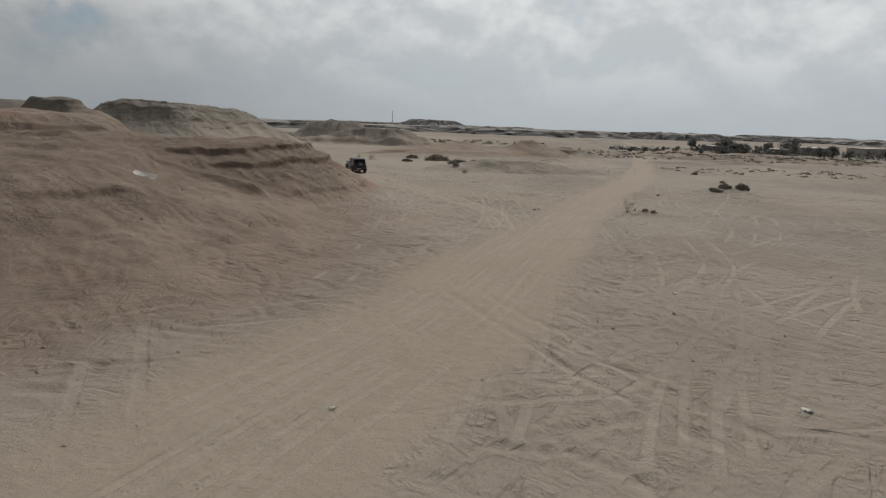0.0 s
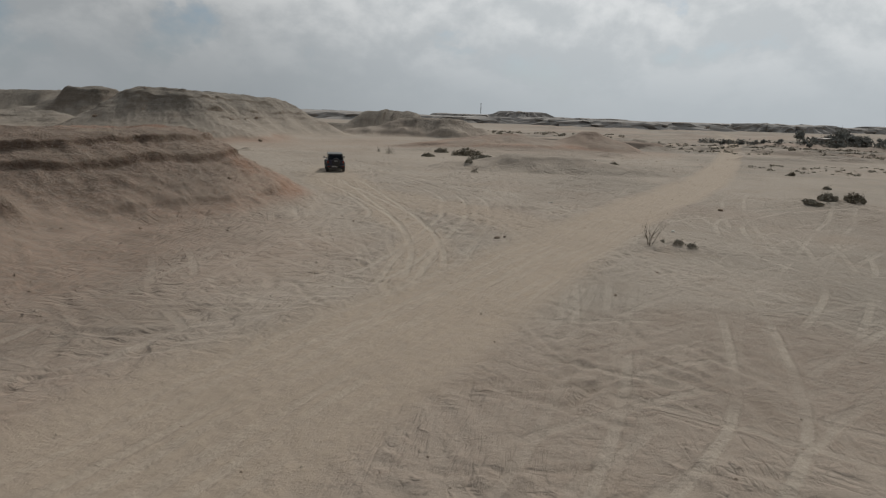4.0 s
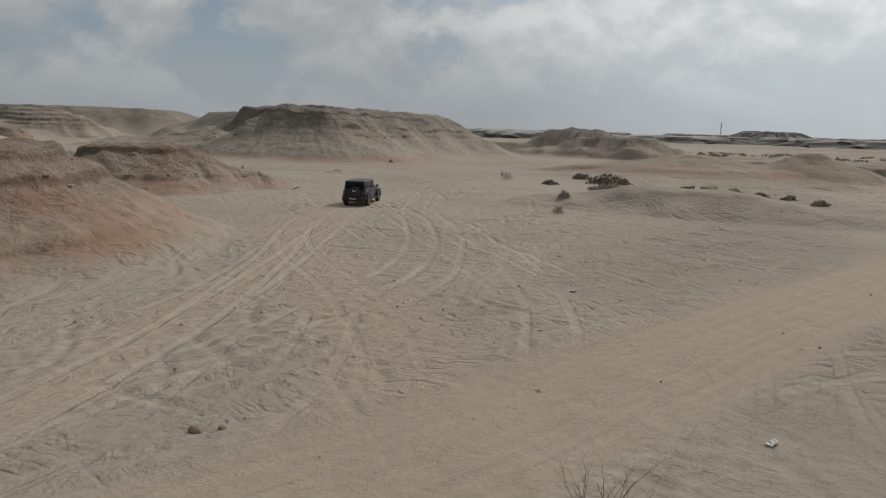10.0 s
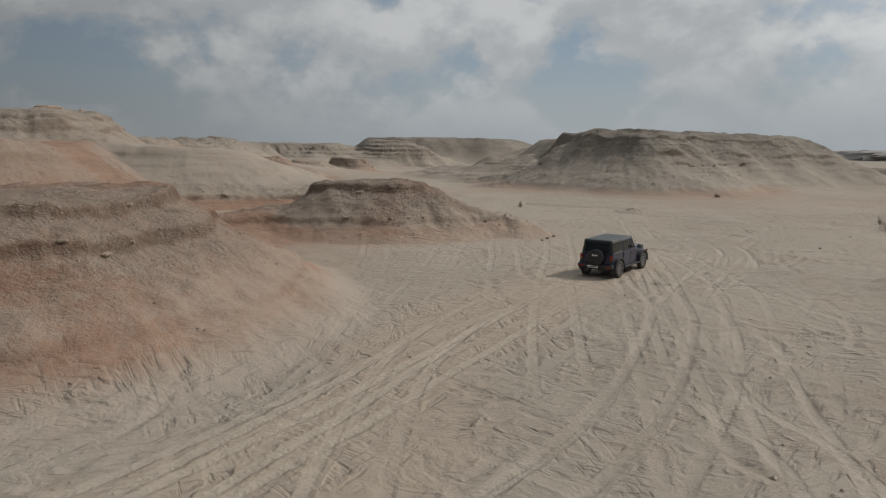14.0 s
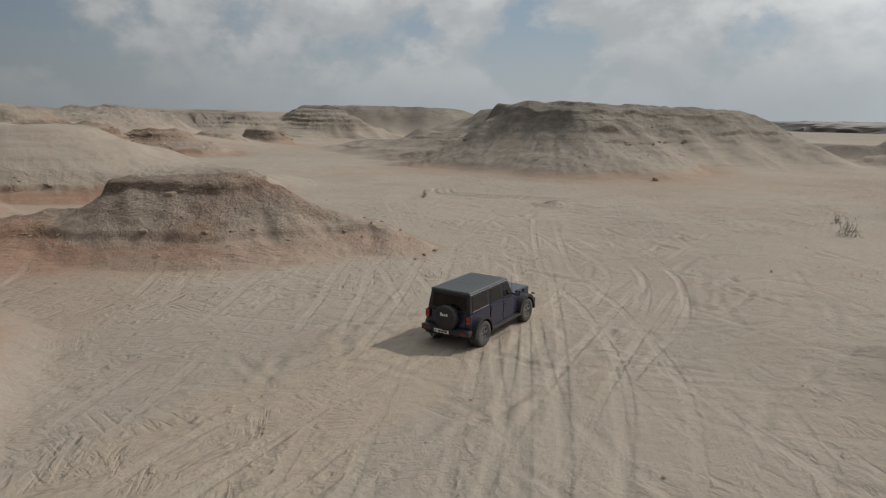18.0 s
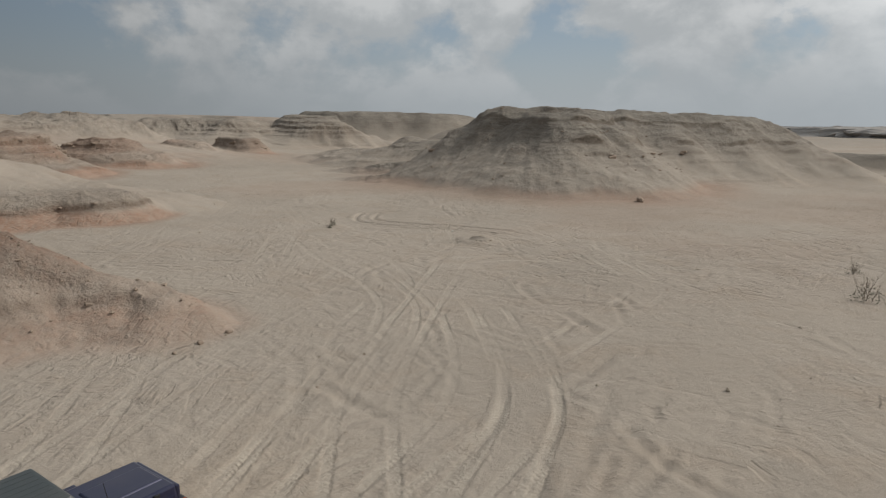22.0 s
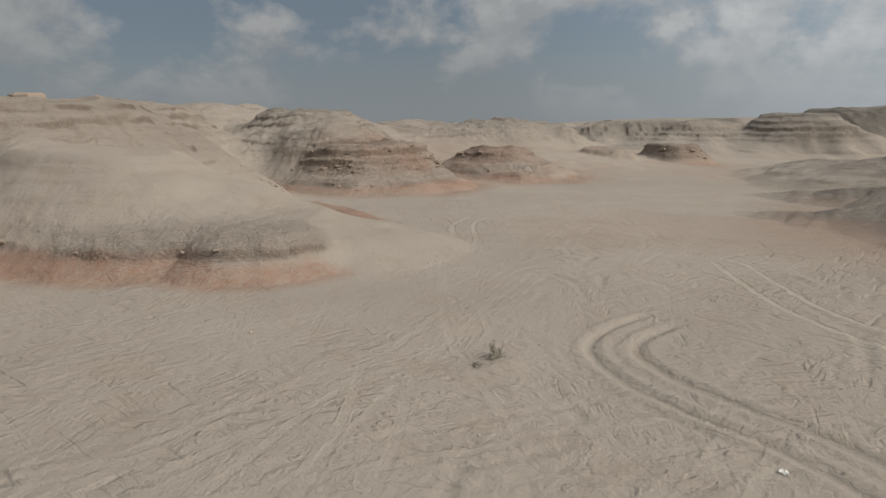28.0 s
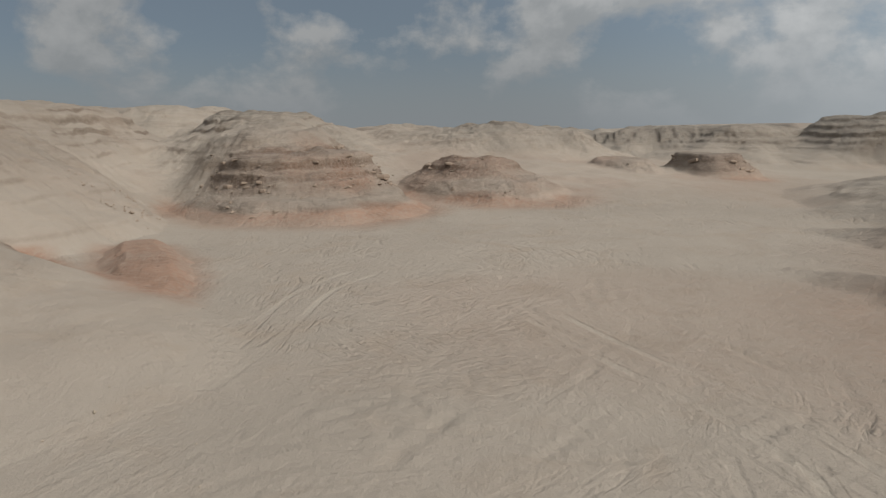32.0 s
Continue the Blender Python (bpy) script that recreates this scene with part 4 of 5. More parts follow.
def lathe(profile, n=32, axis="x"):
    """A turned body: profile of (along, radius) round the axis."""
    bm = bmesh.new()
    rings = []
    for a, r in profile:
        ring = []
        for k in range(n):
            t = 2 * math.pi * k / n
            u, v = r * math.cos(t), r * math.sin(t)
            ring.append(bm.verts.new((a, u, v) if axis == "x" else (u, a, v) if axis == "y" else (u, v, a)))
        rings.append(ring)
    for p, q in zip(rings, rings[1:]):
        for k in range(n):
            bm.faces.new((p[k], p[(k + 1) % n], q[(k + 1) % n], q[k]))
    bm.faces.new(rings[0])
    bm.faces.new(rings[-1][::-1])
    return bm


def rod(bm, a, b, r0, r1=None, n=5):
    """A tapered stick from a to b."""
    a, b = Vector(a), Vector(b)
    d = (b - a).normalized()
    s = d.orthogonal().normalized()
    t = d.cross(s)
    rings = []
    for p, r in ((a, r0), (b, r0 if r1 is None else r1)):
        rings.append([bm.verts.new(p + (s * math.cos(2 * math.pi * k / n) + t * math.sin(2 * math.pi * k / n)) * r) for k in range(n)])
    for k in range(n):
        bm.faces.new((rings[0][k], rings[0][(k + 1) % n], rings[1][(k + 1) % n], rings[1][k]))
    bm.faces.new(rings[0][::-1])
    bm.faces.new(rings[1])


def plain(name, colour, rough=0.5, metal=0.0, coat=0.0, spec=0.5, dust=0.0, vary=0.0, grain=30.0):
    """Paint, plastic, metal or glass; dust settles as a broken film, vary shifts single leaves or stones."""
    add, link, att, blend, calc, tex, ramp, finish = shader_kit(name)
    pos = add("ShaderNodeTexCoord").outputs["Object"]
    base = add("ShaderNodeRGB")
    base.outputs[0].default_value = (*colour, 1)
    c = base.outputs[0]
    if vary:
        isl = add("ShaderNodeNewGeometry").outputs["Random Per Island"]
        obj = add("ShaderNodeObjectInfo").outputs["Random"]
        mixed = calc("FRACT", calc("ADD", isl, obj))
        c = blend(calc("MULTIPLY", mixed, vary), c, tuple(v * 0.35 for v in colour))
        c = blend(calc("MULTIPLY", tex(grain * 0.1, 3.0, vector=pos), vary * 0.3), c, tuple(min(1, v * 1.4) for v in colour))
    r = None
    if dust:
        film = calc("MULTIPLY", ramp(tex(grain * 0.12, 6.0, 0.7, vector=pos), 0.35, 0.75), dust)
        c = blend(film, c, (0.36, 0.30, 0.235))
        r = calc("ADD", calc("MULTIPLY", film, 0.5), rough)
    h = calc("MULTIPLY", tex(grain, 4.0, 0.65, vector=pos), 0.01)
    m = finish(c, h, rough, spec, 0.25 if rough > 0.4 else 0.02)
    p = next(n for n in m.node_tree.nodes if n.type == "BSDF_PRINCIPLED")
    p.inputs["Metallic"].default_value = metal
    p.inputs["Coat Weight"].default_value = coat
    p.inputs["Coat Roughness"].default_value = 0.08
    if r is not None:
        link(r, p.inputs["Roughness"])
    return m


# ---- stones of the hills ----
STONE = plain("mudstone", (0.31, 0.24, 0.185), 0.95, spec=0.1, vary=0.35, grain=14.0)
PALE_STONE = plain("pale_stone", (0.40, 0.335, 0.265), 0.95, spec=0.1, vary=0.45, grain=14.0)


def stone_mesh(name, seed, flat, material, level=1):
    bm = bmesh.new()
    bmesh.ops.create_icosphere(bm, subdivisions=level, radius=0.5)
    rng = random.Random(seed)
    off = Vector((rng.random() * 50, rng.random() * 50, rng.random() * 50))
    for v in bm.verts:
        n = noise.noise(v.co * 1.7 + off)
        v.co *= 1 + 0.45 * n
        v.co.z = max(-0.32, min(0.36, v.co.z)) * flat
    me = bpy.data.meshes.new(name)
    bm.to_mesh(me)
    bm.free()
    me.materials.append(material)
    return me


def slab_mesh(name, seed, material):
    """An angular, worn piece of a stone bed."""
    rng = random.Random(seed)
    bm = bmesh.new()
    n = rng.choice((5, 6, 7))
    rims = []
    for z, k0 in ((-0.2, 1.0), (-0.05, 1.06), (0.1, 1.0), (0.16, 0.82)):
        rims.append([])
    turn = [2 * math.pi * (k + rng.uniform(-0.3, 0.3)) / n for k in range(n)]
    far = [0.5 * rng.uniform(0.65, 1.15) for _ in range(n)]
    for rim, (z, k0) in zip(rims, ((-0.2, 1.0), (-0.05, 1.06), (0.1, 1.0), (0.16, 0.82))):
        for t, f in zip(turn, far):
            rim.append(bm.verts.new((f * k0 * math.cos(t), f * k0 * math.sin(t), z + rng.uniform(-0.03, 0.03))))
    for p, q in zip(rims, rims[1:]):
        for k in range(n):
            bm.faces.new((p[k], p[(k + 1) % n], q[(k + 1) % n], q[k]))
    bm.faces.new(rims[0][::-1])
    bm.faces.new(rims[-1])
    me = bpy.data.meshes.new(name)
    bm.to_mesh(me)
    bm.free()
    me.materials.append(material)
    return me


STONES = [stone_mesh("rock", k, 1.0, STONE, 2) for k in range(5)]
SLABS = [slab_mesh("slab", 20 + k, STONE) for k in range(7)]
GX, GY = np.gradient(LAND, XS, axis=0), np.gradient(LAND, YS, axis=1)
STEEP = np.hypot(GX, GY)


def pick(rng, box_xy, low, high, steep, count):
    """Random places of the land in a rectangle, at heights low..high and at least so steep."""
    i0, i1 = np.searchsorted(XS, box_xy[:2])
    j0, j1 = np.searchsorted(YS, box_xy[2:])
    zz = LAND[i0:i1, j0:j1]
    ok = (zz > low) & (zz < high) & (STEEP[i0:i1, j0:j1] > steep)
    ii, jj = np.nonzero(ok)
    if not len(ii):
        return
    for k in rng.randint(0, len(ii), count):
        i, j = i0 + ii[k], j0 + jj[k]
        yield XS[i] + rng.uniform(-0.1, 0.1), YS[j] + rng.uniform(-0.1, 0.1), LAND[i, j], math.atan2(GY[i, j], GX[i, j])


def ledge_stones(parent_name, seed, box_xy, low, high, steep, count, size, slabs=False):
    """Loose blocks and slabs that lie on a hill's ledges."""
    parent = bpy.data.objects[parent_name]
    rng = np.random.RandomState(seed)
    for x, y, z, way in pick(rng, box_xy, low, high, steep, count):
        me = SLABS[rng.randint(7)] if slabs or rng.rand() < 0.5 else STONES[rng.randint(5)]
        ob = new("slab" if slabs else "rock", me)
        s = size * rng.lognormal(0, 0.45)
        ob.parent = parent
        ob.location = (x, y, z - (0.04 * s if slabs else 0.0))
        turn = way + math.pi / 2 + rng.normal(0, 0.3) if slabs else rng.rand() * 6.3
        ob.rotation_euler = (rng.normal(0, 0.12), rng.normal(0, 0.12), turn)
        ob.scale = (s * (1.3 if slabs else 1), s, s * rng.uniform(0.6, 1.1))


ledge_stones("small_mesa", 1, (-46, -20, 70, 98), 1.0, 3.6, 0.9, 26, 0.22, True)
ledge_stones("small_mesa", 2, (-46, -20, 74, 98), 0.5, 4.6, 0.55, 40, 0.09)
ledge_stones("small_mesa", 3, (-32, -18, 82, 98), 0.3, 1.4, 0.8, 14, 0.2, True)
ledge_stones("red_mound", 4, (-30, -5, 52, 80), 1.2, 5.0, 0.4, 34, 0.09)
ledge_stones("red_mound", 5, (-24, -8, 56, 80), 2.0, 4.6, 0.9, 26, 0.15, True)
ledge_stones("rocky_outcrop", 6, (-122, -92, 76, 98), 2.0, 4.4, 1.0, 34, 0.42, True)
ledge_stones("rocky_outcrop", 7, (-120, -90, 74, 100), 0.8, 4.8, 0.7, 26, 0.28)
ledge_stones("rocky_outcrop", 8, (-126, -98, 74, 100), 4.6, 5.8, 0.8, 18, 0.35, True)
ledge_stones("red_outcrop", 9, (-140, -104, 94, 122), 0.6, 4.6, 0.7, 20, 0.26)
ledge_stones("red_outcrop", 10, (-140, -104, 94, 122), 1.2, 3.6, 0.9, 22, 0.4, True)
ledge_stones("rock_knob", 11, (-152, -132, 120, 138), 1.0, 3.6, 0.7, 22, 0.5, True)
ledge_stones("pale_hill", 12, (-60, -50, 72, 100), 0.6, 2.4, 0.9, 30, 0.2, True)
ledge_stones("pale_ridge", 15, (-92, -76, 54, 70), 9.0, 14.0, 0.0, 16, 0.8, True)
ledge_stones("large_mesa", 13, (-100, -45, 122, 160), 2.4, 3.4, 0.9, 20, 0.4, True)
ledge_stones("large_mesa", 14, (-100, -45, 122, 160), 0.3, 3.0, 0.35, 16, 0.25)

LITTLE = [np.array([(1, 0.1, 0), (-0.2, 0.9, 0.1), (-0.8, -0.2, 0), (0.1, -0.9, -0.05), (0.1, 0.1, 0.7), (0, 0, -0.5)]),
          np.array([(0.7, 0.4, 0.1), (-0.5, 0.8, 0), (-0.9, -0.5, 0.1), (0.5, -0.7, 0), (-0.1, 0, 0.5), (0, 0, -0.4)])]
LITTLE_F = np.array([(0, 1, 4), (1, 2, 4), (2, 3, 4), (3, 0, 4), (1, 0, 5), (2, 1, 5), (3, 2, 5), (0, 3, 5)])


def rubble(name, label, seed, places, size, material):
    """Many little stones in one mesh."""
    rng = np.random.RandomState(seed)
    vs, fs = [], []
    for x, y, z, _ in places(rng):
        s = size * rng.lognormal(0, 0.5)
        a = rng.rand() * 6.3
        c, sn = math.cos(a), math.sin(a)
        p = LITTLE[rng.randint(2)] * s * (0.6 + 0.6 * rng.rand(3))
        q = np.stack([p[:, 0] * c - p[:, 1] * sn + x, p[:, 0] * sn + p[:, 1] * c + y, p[:, 2] + z + 0.15 * s], 1)
        fs.append(LITTLE_F + 6 * len(vs))
        vs.append(q)
    me = bpy.data.meshes.new(name)
    me.from_pydata(np.concatenate(vs).tolist(), [], np.concatenate(fs).tolist())
    me.materials.append(material)
    return tagged(new(name, me), label, "rubble", kind="stuff")


rubble("rubble", "loose brown stone rubble on the slopes of the small mesa", 31, lambda r: pick(r, (-48, -19, 74, 100), 0.2, 5, 0.35, 1300), 0.04, STONE)
rubble("rubble", "loose reddish stones on the slope of the red mound", 32, lambda r: pick(r, (-36, -3, 30, 82), 0.2, 7, 0.15, 1300), 0.035, STONE)
rubble("rubble", "broken stones strewn over the rocky outcrop", 33, lambda r: pick(r, (-124, -88, 75, 108), 0.2, 5, 0.45, 700), 0.09, STONE)
rubble("rubble", "stones strewn over the flanks of the large mesa", 34, lambda r: pick(r, (-110, -42, 118, 170), 0.2, 9, 0.4, 400), 0.09, STONE)
rubble("pebbles", "scattered small stones and clods on the sand", 35, lambda r: pick(r, (-85, 28, 8, 122), -0.8, 0.6, 0.0, 1300), 0.032, PALE_STONE)
rubble("pebbles", "scattered dark clods on the sand", 36, lambda r: pick(r, (-60, 28, 8, 122), -0.8, 0.6, 0.05, 500), 0.035, STONE)

rubble("tufts", "scattered dry tufts and clods on the far plain", 37, lambda r: pick(r, (14, 95, 105, 190), -3.5, 1.0, 0.0, 600), 0.06, STONE)

# ---- low bushes ----
LEAF = plain("dusty_leaves", (0.30, 0.27, 0.215), 0.9, spec=0.1, vary=0.6)
TWIG = plain("dry_twig", (0.17, 0.135, 0.10), 0.9, spec=0.1, vary=0.3)
# far foliage lightened to grey: distance haze put into the leaf colour
TREE_LEAF = plain("tree_leaves", (0.24, 0.236, 0.21), 0.9, spec=0.1, vary=0.5)
BARK = plain("bark", (0.13, 0.10, 0.08), 0.95, spec=0.1)


def leaves(bm, rng, count, rx, ry, h, size, centre=(0, 0, 0), shell=0.55):
    """Small leaf sprays that fill an uneven dome."""
    off = Vector((rng.random() * 30, rng.random() * 30, 0))
    for _ in range(count):
        a, e = rng.random() * 6.283, math.asin(rng.random())
        r = shell + (1 - shell) * rng.random() ** 0.6
        d = Vector((math.cos(a) * math.cos(e), math.sin(a) * math.cos(e), math.sin(e)))
        r *= 0.8 + 0.5 * noise.noise(d * 1.8 + off)
        p = Vector((d.x * rx * r, d.y * ry * r, d.z * h * r)) + Vector(centre)
        s = size * rng.uniform(0.5, 1.3)
        u = Vector((rng.gauss(0, 1), rng.gauss(0, 1), rng.gauss(0, 1))).normalized()
        w = u.orthogonal().normalized()
        v = [bm.verts.new(p + q) for q in (-u * s, w * s * 0.45, u * s, -w * s * 0.45)]
        bm.faces.new((v[0], v[1], v[2]))
        bm.faces.new((v[0], v[2], v[3]))


def twigs(bm, rng, base, way, length, radius, depth):
    """A branching dry stem."""
    a = Vector(base)
    d = Vector(way).normalized()
    for _ in range(3):
        b = a + d * length / 3
        rod(bm, a, b, radius, radius * 0.75, 4)
        if depth:
            for _ in range(rng.choice((1, 2))):
                side = (d + Vector((rng.gauss(0, 0.6), rng.gauss(0, 0.6), rng.gauss(0.15, 0.35)))).normalized()
                twigs(bm, rng, b, side, length * rng.uniform(0.4, 0.65), radius * 0.55, depth - 1)
        d = (d + Vector((rng.gauss(0, 0.18), rng.gauss(0, 0.18), rng.gauss(0.05, 0.12)))).normalized()
        a, radius = b, radius * 0.75


def bush(x, y, rx, ry, h, seed, label, count=900, leaf=None, bare=False):
    rng = random.Random(seed)
    ob = thing("shrub", pose(x, y, ground_z(x, y) - 0.03, 0, 0, rng.random() * 360), label, "bush", "desert shrubs")
    for _ in range(6 if bare else 5):
        bm = bmesh.new()
        a = rng.random() * 6.283
        twigs(bm, rng, (rng.gauss(0, 0.12 * rx), rng.gauss(0, 0.12 * ry), 0), (math.cos(a) * rng.uniform(0.15, 0.9), math.sin(a) * rng.uniform(0.15, 0.9), 1),
              h * rng.uniform(0.7, 1.25), 0.006 + 0.008 * h, 2 if bare else 1)
        part("branch", bm, TWIG, ob)
    if not bare or count:
        bm = bmesh.new()
        leaves(bm, rng, count, rx, ry, h, 0.05 + 0.045 * min(rx, 2.5) if leaf is None else leaf)
        part("foliage", bm, LEAF, ob)
    return ob


bush(15.4, 54.4, 0.9, 0.9, 0.95, 1, "leafless dry bush standing in the sand", 40, 0.025, True)
bush(16.75, 54.2, 0.34, 0.3, 0.28, 2, "small grey-green bush in the sand", 420, 0.04)
bush(17.35, 53.85, 0.38, 0.33, 0.3, 3, "small grey-green bush in the sand", 460, 0.04)
bush(16.15, 55.2, 0.14, 0.14, 0.2, 4, "tiny dry bush clump", 160, 0.03)
bush(34.4, 75.9, 1.3, 1.0, 0.8, 5, "dark rounded desert bush on a sand mound", 1100)
bush(32.2, 75.2, 1.0, 0.8, 0.7, 6, "dark rounded desert bush on a sand mound", 900)
bush(30.6, 73.9, 1.1, 0.7, 0.45, 7, "low sprawling desert bush", 800)
bush(2.0, 106.5, 3.0, 1.9, 0.95, 8, "broad dark desert bush on a sand mound", 1500)
bush(5.6, 106.0, 2.5, 1.5, 0.85, 9, "broad dark desert bush on a sand mound", 1300)
bush(-1.5, 121.5, 2.9, 1.9, 1.1, 10, "broad dark desert bush on a sand mound", 1400)
bush(-6.5, 127, 1.6, 1.1, 0.8, 11, "dark rounded desert bush", 900)
bush(-6.9, 116.3, 1.2, 0.8, 0.6, 12, "dark rounded desert bush", 900)
for k, (x, y, r) in enumerate([(7.5, 119, 1.0), (9.5, 118.2, 1.3), (12, 117.6, 1.4), (14.5, 117, 1.1), (17, 116.5, 0.9), (19.5, 112, 1.0), (1.5, 95.5, 0.8), (6, 101.5, 0.6), (41, 108, 0.9), (38, 90, 0.7)]):
    bush(x, y, r, r * 0.7, r * 0.6, 30 + k, "low dusty desert bush", 500)
bush(-13.4, 119.4, 0.9, 0.9, 1.0, 13, "sparse dry bush on open sand", 220, 0.06, True)
bush(-16.6, 125.2, 0.5, 0.5, 0.6, 14, "small sparse dry bush", 120, 0.05, True)
bush(2.6, 90.6, 0.6, 0.6, 0.55, 15, "small dry brown bush", 260, 0.05, True)
bush(-44.7, 107.25, 0.34, 0.3, 0.42, 16, "small leafy desert plant with dry stems on a sand heap", 170, 0.05, True)
bush(-44.1, 106.7, 0.3, 0.24, 0.16, 17, "withered low plant on the sand", 120, 0.04)


def scrub(seed, places, label, material=LEAF, tall=0.55):
    """Low scrub too dense to count."""
    rng = random.Random(seed)
    vs, fs = [], []
    for x, y, r in places(rng):
        z = ground_z(x, y)
        for _ in range(26):
            a, d = rng.random() * 6.283, r * rng.random() ** 0.5
            p = np.array((x + d * math.cos(a), y + d * math.sin(a), z + tall * r * rng.random() * (1 - 0.6 * d / r)))
            q = p + np.array([[rng.gauss(0, 0.22 * r) for _ in range(3)] for _ in range(3)])
            fs.append((len(vs), len(vs) + 1, len(vs) + 2))
            vs.extend(q.tolist())
    me = bpy.data.meshes.new("scrub")
    me.from_pydata(vs, [], fs)
    me.materials.append(material)
    return tagged(new("scrub", me), label, "scrub", kind="stuff")


def belt(n, x0, x1, y0, y1, r0, r1, lean=0.0):
    return lambda rng: [(x0 + (x1 - x0) * u, y0 + (y1 - y0) * rng.random() + lean * u, rng.uniform(r0, r1)) for u in (rng.random() for _ in range(n))]


scrub(1, belt(760, 40, 190, 165, 215, 0.3, 0.9), "belt of low grey scrub across the far plain")
scrub(2, belt(150, 40, 110, 112, 132, 0.2, 0.6), "loose line of low scrub on the plain")
scrub(4, belt(220, 92, 225, 226, 250, 1.1, 2.1), "dense dark thicket round the far settlement", TREE_LEAF, 1.5)
scrub(5, belt(60, 60, 95, 232, 246, 0.8, 1.6), "dark bushes beside the far settlement", TREE_LEAF, 1.2)
scrub(3, belt(60, -20, 40, 240, 300, 0.6, 1.4), "scattered far scrub")

# ---- the far settlement ----
WALL_PALE = plain("pale_render", (0.36, 0.32, 0.28), 0.9, dust=0.3, grain=3.0)
WALL_RED = plain("brown_render", (0.36, 0.24, 0.19), 0.9, dust=0.4, grain=3.0)
DARK_GLASS = plain("dark_glass", (0.02, 0.022, 0.025), 0.08)
TIN = plain("tin_roof", (0.30, 0.28, 0.26), 0.5, metal=0.4, dust=0.4, grain=3.0)


def house(x, y, turn, w, d, h, material, label):
    ob = thing("house", pose(x, y, ground_z(x, y) - 0.2, 0, 0, turn), label, "house", "far settlement")
    part("wall", block(-w / 2, w / 2, -d / 2, d / 2, 0, h, 0.05), material, ob)
    part("roof", block(-w / 2 - 0.15, w / 2 + 0.15, -d / 2 - 0.15, d / 2 + 0.15, h - 0.01, h + 0.35, 0.04), TIN, ob)
    n = max(2, int(w // 3))
    for k in range(n):
        cx = -w / 2 + w * (k + 0.5) / n
        if k == n // 2:
            part("door", block(cx - 0.5, cx + 0.5, -d / 2 - 0.05, -d / 2 + 0.1, 0.1, 2.2), WALL_RED, ob)
        else:
            win = part("window", block(cx - 0.7, cx + 0.7, -d / 2 - 0.06, -d / 2 + 0.1, 1.1, 2.3), TIN, ob)
            part("pane", block(cx - 0.6, cx + 0.6, -d / 2 - 0.09, -d / 2 - 0.05, 1.2, 2.2), DARK_GLASS, win)
    return ob


house(140, 252, 20, 12, 9, 2.9, WALL_PALE, "pale flat-roofed house behind trees on the far plain")
house(166, 262, 20, 11, 8, 2.9, WALL_PALE, "small pale house among trees")
house(100, 245, 15, 7, 6, 2.5, WALL_RED, "low brown farm building beside trees")
house(118, 236, 15, 6, 5, 2.3, WALL_PALE, "white shed with a tin roof")
house(186, 250, 25, 13, 9, 3.0, WALL_PALE, "pale flat-roofed house among trees")


def tree(x, y, h, seed, spread=0.45):
    rng = random.Random(seed)
    ob = thing("tree", pose(x, y, ground_z(x, y) - 0.1), "dark green tree of the far settlement, paled as if by haze", "tree", "settlement trees")
    bm = bmesh.new()
    rod(bm, (0, 0, 0), (0.1, 0, h * 0.5), 0.22, 0.13, 7)
    for _ in range(6):
        a = rng.random() * 6.283
        rod(bm, (0.05, 0, h * rng.uniform(0.25, 0.48)), (math.cos(a) * h * spread * 0.7, math.sin(a) * h * spread * 0.7, h * rng.uniform(0.6, 0.85)), 0.09, 0.03, 5)
    part("trunk", bm, BARK, ob)
    bm = bmesh.new()
    for _ in range(7):
        a = rng.random() * 6.283
        q = rng.uniform(0.1, 0.7) * spread * h
        leaves(bm, rng, 150, h * 0.3, h * 0.3, h * 0.3, 0.34, (math.cos(a) * q, math.sin(a) * q, h * rng.uniform(0.08, 0.62)), 0.3)
    part("crown", bm, TREE_LEAF, ob)
    return ob


rng_t = random.Random(5)
for k in range(34):
    u = rng_t.random()
    tree(94 + 120 * u, 226 + 22 * rng_t.random() - 12 * u, rng_t.uniform(3.2, 5.6), 100 + k, 0.55)
for k, (x, y, h) in enumerate([(112, 268, 8.5), (116, 270, 6.5), (134, 262, 8.0), (138, 262, 7.5), (101, 272, 6.0)]):
    tree(x, y, h, 150 + k, 0.3)
for k in range(8):
    tree(64 + 4.5 * k + rng_t.uniform(-2, 2), 232 + rng_t.uniform(-6, 6), rng_t.uniform(1.3, 2.2), 170 + k, 0.6)

# ---- the far skyline ----
FAR_ROCK = desert("far_rock", (0.36, 0.34, 0.32))


